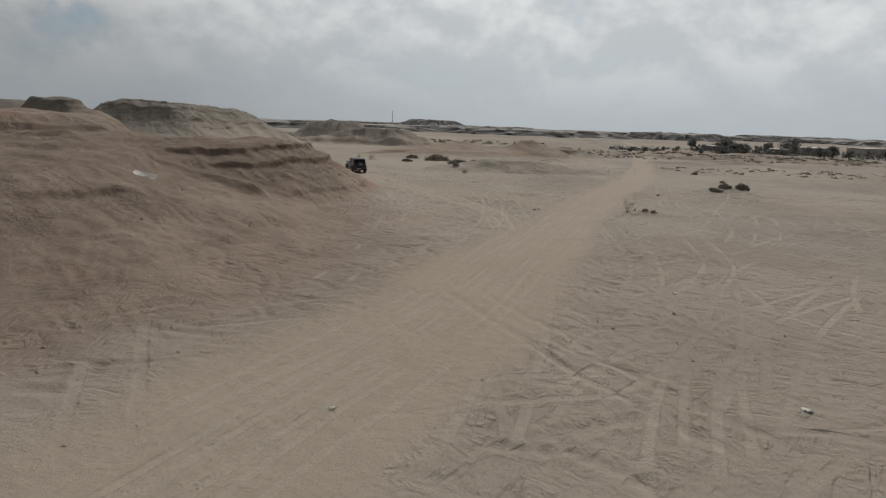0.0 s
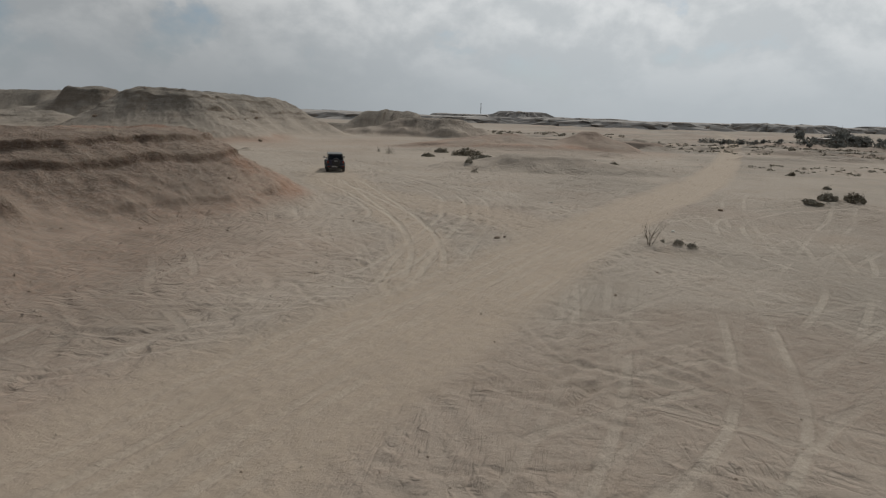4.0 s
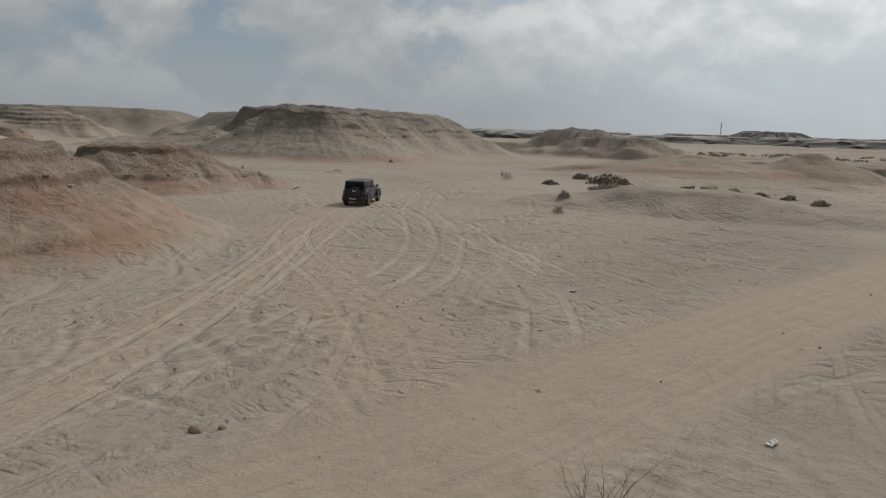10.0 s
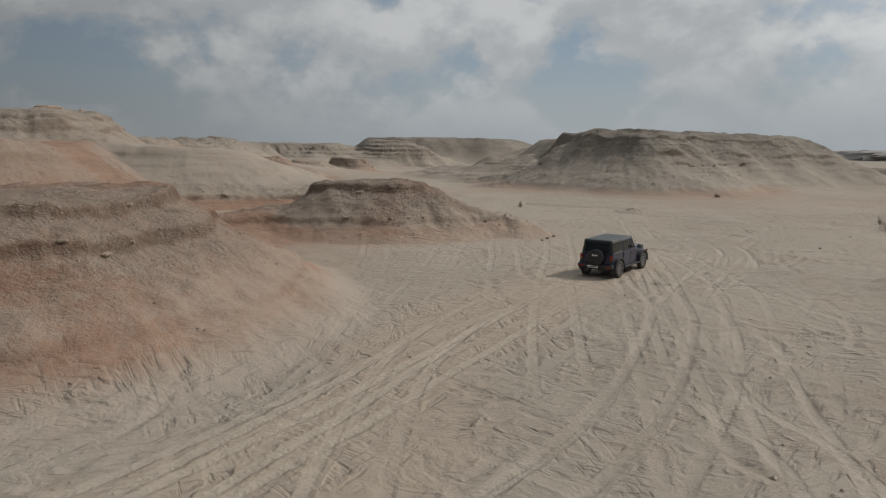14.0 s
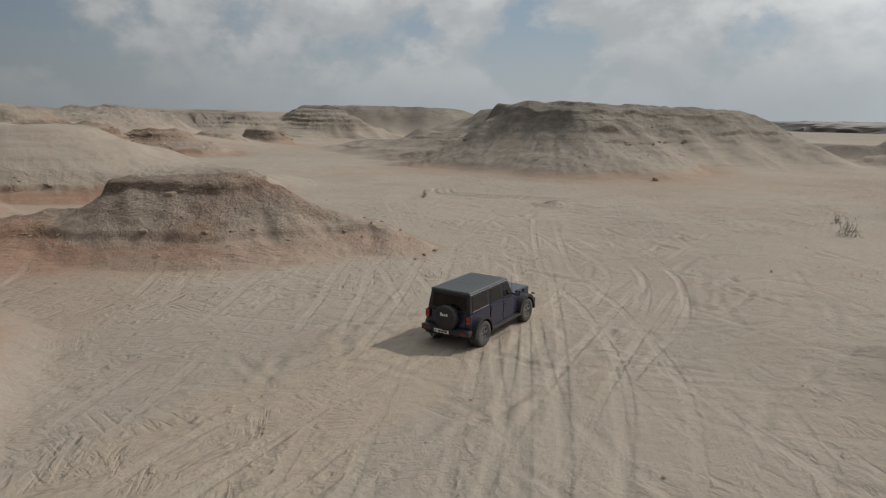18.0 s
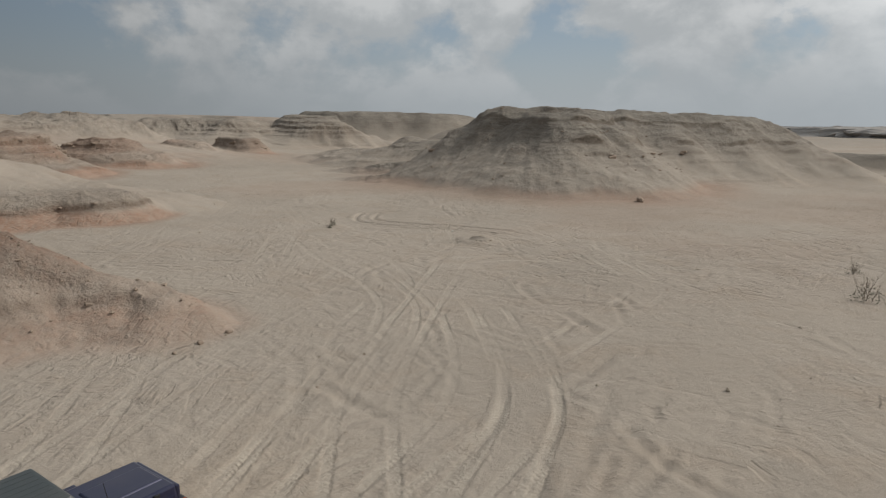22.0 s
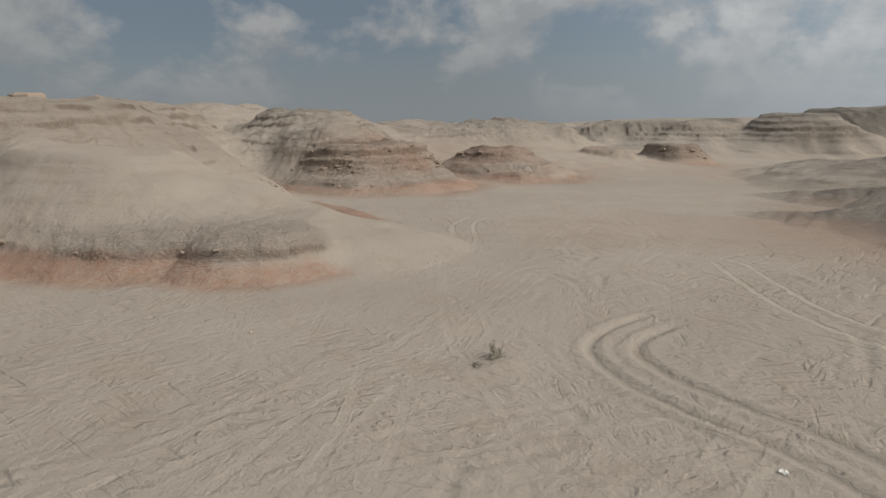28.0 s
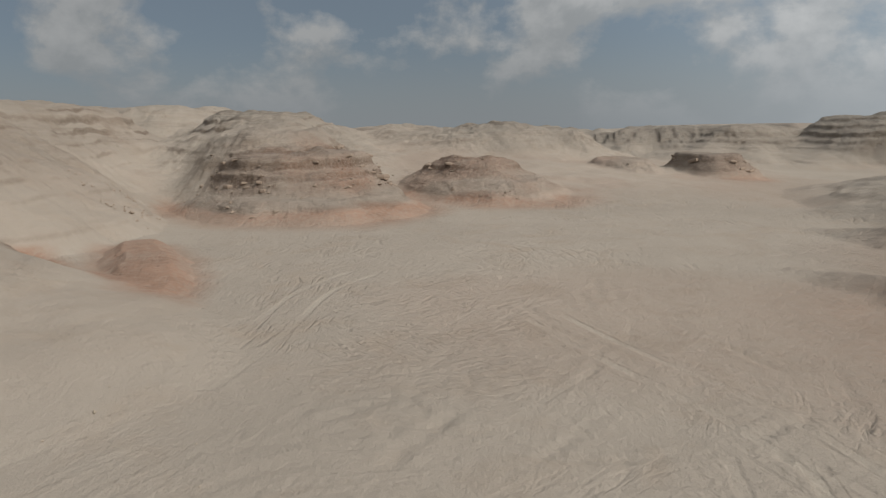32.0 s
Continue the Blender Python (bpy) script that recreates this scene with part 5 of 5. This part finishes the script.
def butte(name, x, y, a, b, turn, top, flat, seed, label):
    """A far table hill, rings of stone from foot to top."""
    n, foot = 96, base_height(np.array([x]), np.array([y]))[0] - 1.5
    bm = bmesh.new()
    rings = []
    for r, z in ((1.0, 0.0), (0.86, 0.12), (0.7, 0.34), (0.56, 0.62), (0.50, 0.8), (0.47, 0.95), (0.42, 1.0), (0.2, 1.02)):
        ring = []
        rr = flat + (1 - flat) * r
        for k in range(n):
            t = 2 * math.pi * k / n
            w = 1 + 0.22 * noise.noise(Vector((math.cos(t) * 2.2, math.sin(t) * 2.2, seed))) + 0.22 * noise.noise(Vector((math.cos(t) * 7, math.sin(t) * 7, seed + 5 + 2 * z))) + 0.16 * noise.noise(Vector((math.cos(t) * 19, math.sin(t) * 19, seed + 3 * z)))
            zz = z * (1 + 0.16 * noise.noise(Vector((math.cos(t) * 3.5, math.sin(t) * 3.5, seed + 9))) + 0.12 * noise.noise(Vector((math.cos(t) * 15, math.sin(t) * 15, seed + 9 + z))))
            ring.append(bm.verts.new((a * rr * w * math.cos(t), b * rr * w * math.sin(t), zz * (top + 1.5))))
        rings.append(ring)
    for p, q in zip(rings, rings[1:]):
        for k in range(n):
            bm.faces.new((p[k], p[(k + 1) % n], q[(k + 1) % n], q[k]))
    bm.faces.new(rings[-1])
    ob = part(name, bm, FAR_ROCK, None)
    ob.matrix_world = pose(x, y, foot, 0, 0, turn)
    return tagged(ob, label, "hill", kind="structure")


rng_b = random.Random(11)
for k in range(15):
    az, dist = -36 + 4.3 * k + rng_b.uniform(-1, 1), rng_b.uniform(480, 1000)
    bx, by = -math.sin(radians(az)) * dist + 10, math.cos(radians(az)) * dist + 40
    butte("distant_mesa", bx, by, rng_b.uniform(50, 110), rng_b.uniform(25, 40), az + rng_b.uniform(-15, 15), 5.6 + 0.0016 * dist + rng_b.uniform(-2.2, 0.3), 0.45, k,
          "low flat-topped mesa far out on the plain")
butte("distant_hill", -30, 1345, 95, 50, 5, 15.5, 0.0, 31, "dark rocky hill on the far horizon")
butte("distant_hill", -120, 1370, 120, 60, 0, 9.0, 0.3, 33, "long dark hill on the far horizon")
butte("distant_hill", 90, 1350, 110, 50, 0, 7.5, 0.4, 35, "long dark hill on the far horizon")
STEEL = plain("grey_steel", (0.25, 0.25, 0.26), 0.5, metal=0.7)
mast = thing("radio_mast", pose(-110, 1336, -15), "thin grey lattice radio mast on the horizon", "mast")
for sx_, sy_ in ((-1, -1), (1, -1), (1, 1), (-1, 1)):
    bm = bmesh.new()
    rod(bm, (sx_ * 0.8, sy_ * 0.8, 0), (sx_ * 0.35, sy_ * 0.35, 33), 0.3, 0.2)
    part("leg", bm, STEEL, mast)
for k in range(11):
    bm = bmesh.new()
    w0, w1 = 0.8 - 0.04 * k, 0.8 - 0.04 * (k + 1)
    for sx_, sy_ in ((-1, -1), (1, 1)):
        rod(bm, (sx_ * w0, sy_ * w0, 3 * k), (-sx_ * w1, sy_ * w1, 3 * k + 3), 0.1)
        rod(bm, (sx_ * w0, sy_ * w0, 3 * k), (sx_ * w1, -sy_ * w1, 3 * k + 3), 0.1)
    part("brace", bm, STEEL, mast)

# ---- litter and single stones ----
WHITE = plain("dirty_white", (0.62, 0.60, 0.55), 0.8, dust=0.5, grain=8.0)


def litter(x, y, w, d, h, turn, seed, name, label, material, tilt=8):
    bm = bmesh.new()
    rng = random.Random(seed)
    bmesh.ops.create_grid(bm, x_segments=7, y_segments=5, size=0.5)
    off = rng.random() * 40
    for v in bm.verts:
        n = noise.noise(Vector((v.co.x * 3 + off, v.co.y * 3, 0)))
        v.co = Vector((v.co.x * w * (1 + 0.2 * n), v.co.y * d * (1 - 0.2 * n), h * (0.5 + n)))
    bmesh.ops.solidify(bm, geom=bm.faces[:], thickness=0.03)
    ob = part(name, bm, material, None)
    ob.matrix_world = pose(x, y, ground_z(x, y) + 0.02, tilt, tilt, turn)
    return tagged(ob, label, "litter")


litter(-16.8, 36.5, 1.15, 0.7, 0.16, 20, 1, "crumpled_sheet", "dirty white crumpled sheet on the sandy slope", WHITE, 14)
for k, (x, y, s) in enumerate([(10.4, 28.3, 0.2), (-2.7, 15.6, 0.16), (9.8, 16.2, 0.28), (-38.7, 113.9, 0.26), (10.5, 68.8, 0.3), (17.5, 59.5, 0.25)]):
    litter(x, y, s, s * 0.7, 0.05, 50 * k, 5 + k, "scrap", "small pale scrap lying on the sand", WHITE)


CLODS = [slab_mesh("clod", 60 + k, PALE_STONE) for k in range(3)]


def boulder(x, y, s, seed, label, mesh=None):
    ob = new("boulder", mesh or STONES[seed % 5])
    ob.matrix_world = pose(x, y, ground_z(x, y) + 0.12 * s, 0, 0, seed * 47)
    ob.scale = (s, s * 0.8, s * 0.8)
    return tagged(ob, label, "rock", "loose boulders")


boulder(-43.5, 140.2, 1.1, 3, "single dark boulder on open sand")
boulder(7.5, 54.0, 0.3, 4, "small dark stone beside the tracks")
boulder(7.9, 54.3, 0.2, 6, "small dark stone beside the tracks")
boulder(-23.2, 92.4, 0.3, 7, "reddish stone fallen from the mesa's tip")
boulder(-22.6, 91.4, 0.2, 8, "reddish stone fallen from the mesa's tip")
boulder(-23.9, 93.6, 0.28, 9, "reddish stone fallen from the mesa's tip")
boulder(22.7, 69.4, 0.4, 10, "dark clod of earth beside the road")
for k, (dx, dy, s) in enumerate([(0, 0, 0.6), (0.9, 0.3, 0.4), (-0.7, 0.4, 0.5), (0.3, -0.6, 0.35), (1.5, -0.2, 0.35), (0.5, 0.7, 0.3), (-0.4, -0.5, 0.3)]):
    boulder(-33.6 + 0.8 * dx, 112.6 + 0.8 * dy, 0.5 * s, 20 + k, "clod of pale hardened sand in a low heap", CLODS[k % 3])

# ---- the off-road car ----
NAVY = plain("navy_paint", (0.010, 0.012, 0.045), 0.34, metal=0.3, coat=0.5, dust=0.05, grain=9.0)
BLACK = plain("black_plastic", (0.013, 0.013, 0.015), 0.5, dust=0.05, grain=9.0)
ROOF = plain("grey_hardtop", (0.04, 0.048, 0.05), 0.45, dust=0.10, grain=6.0)
TINT = plain("tinted_glass", (0.006, 0.007, 0.008), 0.06, spec=0.6)
RUBBER = plain("tyre_rubber", (0.025, 0.024, 0.023), 0.85, dust=0.28, grain=12.0)
ALLOY = plain("grey_alloy", (0.22, 0.22, 0.225), 0.35, metal=0.8, dust=0.1, grain=12.0)
RED_LENS = plain("red_lens", (0.30, 0.02, 0.02), 0.15)
AMBER = plain("amber_lens", (0.32, 0.07, 0.02), 0.2)
CLEAR = plain("clear_lens", (0.7, 0.72, 0.72), 0.1, metal=0.3)
PLATE = plain("plate_white", (0.7, 0.7, 0.68), 0.5, dust=0.2)
INK = plain("dark_ink", (0.03, 0.03, 0.035), 0.6)
CHROME = plain("bright_trim", (0.6, 0.6, 0.6), 0.2, metal=1.0)

AXLE_R, AXLE_F, TYRE_R = -1.47, 1.53, 0.41


def arch(cy, r, a0, a1, n=10):
    return [(cy + r * math.cos(radians(a0 + (a1 - a0) * k / n)), TYRE_R + r * math.sin(radians(a0 + (a1 - a0) * k / n))) for k in range(n + 1)]


def wheel_parts(car, x, y, side):
    prof = [(-0.10, 0.23), (-0.125, 0.27), (-0.13, 0.35), (-0.115, 0.395), (-0.07, 0.41), (0.07, 0.41), (0.115, 0.395), (0.13, 0.35), (0.125, 0.27), (0.10, 0.23)]
    w = part("wheel", lathe([(a * 1.0, r) for a, r in prof], 40), RUBBER, car, "black all-terrain tyre on a grey alloy rim", True)
    w.location = (x, y, TYRE_R)
    bm = lathe([(side * 0.02, 0.235), (side * 0.105, 0.235), (side * 0.112, 0.215), (side * 0.05, 0.20)], 32)
    part("rim", bm, ALLOY, w)
    for k in range(5):
        t = 2 * math.pi * k / 5 + 0.3
        bm = bmesh.new()
        c, s = math.cos(t), math.sin(t)
        rod(bm, (side * 0.085, 0.05 * c, 0.05 * s), (side * 0.075, 0.215 * c, 0.215 * s), 0.04, 0.032, 6)
        part("spoke", bm, ALLOY, w)
    part("hub", lathe([(side * 0.03, 0.07), (side * 0.11, 0.065), (side * 0.12, 0.03)], 16), BLACK, w)
    # tread blocks round the tyre
    bm = bmesh.new()
    for k in range(36):
        for lane in (-0.075, 0.0, 0.075):
            t = 2 * math.pi * (k + (0.5 if lane == 0 else 0)) / 36
            m = Matrix.Rotation(t, 4, "X") @ Matrix.Translation((lane, 0, 0.407))
            vs = box(bm, -0.03, 0.03, -0.022, 0.022, -0.01, 0.014)
            bmesh.ops.transform(bm, matrix=m, verts=vs)
    part("tread", bm, RUBBER, w)


def build_car(m):
    car = thing("off_road_car", m, "dark navy blue five-door off-road car with grey hardtop, driving on sand", "car")
    # body tub with wheel arches
    side_line = [(-2.10, 0.62), (-2.10, 1.16), (0.78, 1.16), (1.0, 1.13), (1.0, 0.52)]
    lower = [(AXLE_F - 0.53, 0.42)] + [(AXLE_R + 0.55, 0.42)]
    outline = side_line[:3] + [(0.78, 0.44)] + lower[1:] + arch(AXLE_R, 0.53, 2, 178)[0:] + [(-2.0, 0.5)]
    part("body", prism(outline, -0.79, 0.79, 0.03), NAVY, car)
    part("chassis", block(-0.62, 0.62, -2.0, 2.0, 0.36, 0.56, 0.02), BLACK, car, "black underbody")
    # bonnet and grille
    bonnet = part("bonnet", block(-0.72, 0.72, 0.74, 2.06, 0.78, 1.17, 0.05, (0.06, 0.06, 0.0, 0.02)), NAVY, car)
    part("bulge", block(-0.38, 0.38, 0.85, 2.0, 1.15, 1.195, 0.02, (0.04, 0.04, 0.05, 0.05)), NAVY, bonnet)
    for s in (-1, 1):
        part("bonnet_latch", block(s * 0.69 - 0.02, s * 0.69 + 0.02, 1.62, 1.72, 1.02, 1.14, 0.008), BLACK, bonnet)
    grille = part("grille", block(-0.66, 0.66, 2.04, 2.12, 0.62, 1.12, 0.03), NAVY, car)
    for k in range(7):
        part("slot", block(-0.30 + 0.1 * k - 0.03, -0.30 + 0.1 * k + 0.03, 2.10, 2.126, 0.72, 1.04, 0.01), INK, grille)
    for s in (-1, 1):
        lamp = lathe([(2.10, 0.105), (2.14, 0.10), (2.155, 0.06)], 24, "y")
        bmesh.ops.translate(lamp, verts=lamp.verts, vec=(s * 0.50, 0, 0.92))
        part("headlight", lamp, CLEAR, car, "round clear headlight", True)
    # flared wings
    for s in (-1, 1):
        for cy, nm in ((AXLE_F, "front_fender"), (AXLE_R, "rear_fender")):
            ring = arch(cy, 0.585, -4, 184, 12) + arch(cy, 0.50, 184, -4, 12)
            ring = [(y, min(z, 0.985) if z > TYRE_R + 0.48 and y else z) for y, z in ring]
            lo, hi = (0.66, 0.94) if cy > 0 else (0.76, 0.94)
            part(nm, prism(ring, s * lo, s * hi, 0.015), BLACK, car, "black plastic wheel-arch flare")
        part("cowl", block(min(s * 0.50, s * 0.80), max(s * 0.50, s * 0.80), 0.70, 1.02, 0.50, 1.14, 0.03), NAVY, car)
        part("inner_wing", block(min(s * 0.45, s * 0.70), max(s * 0.45, s * 0.70), 1.0, 2.02, 0.60, 1.0, 0.03), NAVY, car)
        part("running_board", block(min(s * 0.78, s * 0.96), max(s * 0.78, s * 0.96), AXLE_R + 0.56, AXLE_F - 0.58, 0.40, 0.47, 0.02), BLACK, car, "black side step")
        part("mud_flap", block(min(s * 0.72, s * 0.9), max(s * 0.72, s * 0.9), AXLE_R - 0.56, AXLE_R - 0.53, 0.30, 0.56, 0.005), BLACK, car)
        # doors
        for y0, y1 in ((-0.88, -0.06), (-0.04, 0.76)):
            door = part("door", block(min(s * 0.78, s * 0.815), max(s * 0.78, s * 0.815), y0, y1, 0.50, 1.15, 0.02), NAVY, car)
            part("handle", block(min(s * 0.81, s * 0.845), max(s * 0.81, s * 0.845), y0 + 0.06, y0 + 0.22, 1.0, 1.035, 0.01), BLACK, door, "black door handle")
            for z in (0.66, 1.0):
                part("hinge", block(min(s * 0.81, s * 0.83), max(s * 0.81, s * 0.83), y1 - 0.06, y1 + 0.03, z, z + 0.06, 0.006), NAVY, door)
        # side glass in black frames
        for y0, y1, k in ((-1.98, -0.98, 0), (-0.86, -0.10, 1), (-0.02, 0.62, 2)):
            lean = 0.30 if k == 2 else 0.05
            outline = [(y0 + 0.02, 1.24), (y1 - 0.02, 1.24), (y1 - lean, 1.66), (y0 + 0.06, 1.66)]
            glass = prism(outline, -0.006, 0.006)
            for v in glass.verts:
                v.co.x += s * (0.776 - (v.co.z - 1.2) * 0.128)
            if k:
                edge = prism([(y0 - 0.035, 1.15), (y1 + 0.035, 1.15), (y1 - lean + 0.05, 1.71), (y0 + 0.0, 1.71)], -0.005, 0.005)
                for v in edge.verts:
                    v.co.x += s * (0.769 - (v.co.z - 1.2) * 0.128)
                part("window_frame", edge, NAVY, car, "navy door frame round the window")
            w = part("window", glass, TINT, car, "dark tinted side window")
            sill = prism([(y0, 1.205), (y1, 1.205), (y1, 1.235), (y0, 1.235)], s * 0.765, s * 0.795)
            part("window_trim", sill, CHROME if k == 0 else BLACK, w)
        mirror = part("mirror", block(min(s * 0.92, s * 1.10), max(s * 0.92, s * 1.10), 0.52, 0.62, 1.18, 1.37, 0.03), BLACK, car, "black door mirror")
        part("mirror_arm", block(min(s * 0.78, s * 0.94), max(s * 0.78, s * 0.94), 0.54, 0.59, 1.20, 1.25, 0.01), BLACK, mirror)
        part("mirror_glass", block(min(s * 0.94, s * 1.08), max(s * 0.94, s * 1.08), 0.512, 0.522, 1.20, 1.35), CHROME, mirror)
        # lamps at the tail
        tail = part("tail_light", block(min(s * 0.66, s * 0.82), max(s * 0.66, s * 0.82), -2.17, -2.06, 0.86, 1.12, 0.02), BLACK, car, "black-framed red tail light")
        part("lens", block(min(s * 0.68, s * 0.80), max(s * 0.68, s * 0.80), -2.185, -2.16, 0.97, 1.10, 0.01), RED_LENS, tail)
        part("lens", block(min(s * 0.68, s * 0.80), max(s * 0.68, s * 0.80), -2.185, -2.16, 0.88, 0.955, 0.01), AMBER, tail)
        part("reflector", block(min(s * 0.56, s * 0.78), max(s * 0.56, s * 0.78), -2.345, -2.33, 0.56, 0.61), RED_LENS, car)
        part("indicator", block(min(s * 0.78, s * 0.90), max(s * 0.78, s * 0.90), 2.08, 2.12, 0.86, 0.92, 0.01), AMBER, car)
        for cy in (AXLE_R, AXLE_F):
            wheel_parts(car, s * 0.80, cy, s)
    # hardtop shell
    shell = bmesh.new()
    box(shell, -0.775, 0.775, -2.10, 0.74, 1.16, 1.74, 0.035, (0.075, 0.075, 0.10, 0.40))
    part("hardtop", shell, BLACK, car, "black hardtop sides and pillars")
    roof = part("roof", block(-0.715, 0.715, -2.03, 0.40, 1.73, 1.80, 0.03, (0.03, 0.03, 0.03, 0.06)), ROOF, car, "grey ribbed hardtop roof")
    for k in range(8):
        x = -0.56 + 0.16 * k
        part("rib", block(x - 0.03, x + 0.03, -1.95, 0.28, 1.795, 1.805, 0.004), ROOF, roof)
    part("drip_rail", block(0.69, 0.725, -2.0, 0.36, 1.715, 1.735, 0.005), CHROME, roof)
    part("drip_rail", block(-0.725, -0.69, -2.0, 0.36, 1.715, 1.735, 0.005), CHROME, roof)
    # windscreen and rear glass lie on the shell's slopes
    for name, y, lean, w, label in (("windscreen", 0.74, -0.40, 0.66, "raked windscreen"), ("rear_window", -2.10, 0.10, 0.63, "dark tinted rear window")):
        bm = bmesh.new()
        out = 0.012 if y > 0 else -0.012
        co = [(-w, y + lean * 0.14 + out, 1.24), (w, y + lean * 0.14 + out, 1.24), (w - 0.05, y + lean * 0.86 + out, 1.66), (-w + 0.05, y + lean * 0.86 + out, 1.66)]
        v = [bm.verts.new(c) for c in co]
        f = bm.faces.new(v)
        bmesh.ops.solidify(bm, geom=[f], thickness=0.01)
        part(name, bm, TINT, car, label)
    bm = bmesh.new()
    rod(bm, (0.0, -2.13, 1.26), (0.38, -2.10, 1.36), 0.012, 0.008)
    part("wiper", bm, BLACK, car)
    part("brake_light", block(-0.10, 0.10, -2.14, -2.09, 1.19, 1.235, 0.008), RED_LENS, car)
    # tailgate and spare wheel
    part("tailgate", block(-0.62, 0.62, -2.125, -2.09, 0.64, 1.15, 0.02), NAVY, car)
    spare = lathe([(-2.12, 0.30), (-2.14, 0.375), (-2.20, 0.395), (-2.36, 0.395), (-2.40, 0.375), (-2.415, 0.30), (-2.42, 0.10)], 40, "y")
    bmesh.ops.translate(spare, verts=spare.verts, vec=(0.04, 0, 1.0))
    spare = part("spare_wheel_cover", spare, BLACK, car, "black spare wheel cover with a pale badge", True)
    x = -0.10
    for w, h in ((0.055, 0.10), (0.05, 0.07), (0.05, 0.07), (0.055, 0.085)):
        part("badge_bar", block(x, x + w, -2.428, -2.418, 1.08, 1.08 + h, 0.008), PLATE, spare, "pale badge stroke")
        x += 0.07
    # bumpers and plate
    part("rear_bumper", block(-0.86, 0.86, -2.34, -2.08, 0.50, 0.68, 0.04), BLACK, car)
    part("front_bumper", block(-0.84, 0.84, 2.10, 2.36, 0.50, 0.68, 0.05), BLACK, car)
    plate = part("number_plate", block(-0.36, 0.16, -2.36, -2.34, 0.51, 0.62, 0.004), PLATE, car, "white number plate with dark bars")
    for k, w in enumerate((0.05, 0.09, 0.09, 0.09)):
        part("bar", block(-0.33 + 0.115 * k, -0.33 + 0.115 * k + w, -2.366, -2.36, 0.54, 0.59), INK, plate)
    bm = bmesh.new()
    rod(bm, (-0.45, -1.9, 0.36), (-0.45, -2.28, 0.36), 0.035, None, 12)
    part("exhaust", bm, STEEL, car)
    bm = bmesh.new()
    rod(bm, (0.60, 0.95, 1.15), (0.62, 0.85, 1.75), 0.008, 0.004)
    part("aerial", bm, BLACK, car)
    bm = bmesh.new()
    rod(bm, (-0.80, AXLE_F, TYRE_R), (0.80, AXLE_F, TYRE_R), 0.05, None, 8)
    rod(bm, (-0.80, AXLE_R, TYRE_R), (0.80, AXLE_R, TYRE_R), 0.05, None, 8)
    part("axle", bm, BLACK, car)
    return car


CAR_X, CAR_Y, CAR_TURN = -11.9, 87.05, 20.5
fx, fy = -math.sin(radians(CAR_TURN)), math.cos(radians(CAR_TURN))
CAR_Z = sum(ground_z(CAR_X + fx * u + fy * v, CAR_Y + fy * u - fx * v) for u in (AXLE_R, AXLE_F) for v in (-0.8, 0.8)) / 4
build_car(pose(CAR_X, CAR_Y, CAR_Z - 0.015, 0, 0, CAR_TURN) @ Matrix.Scale(1.04, 4))
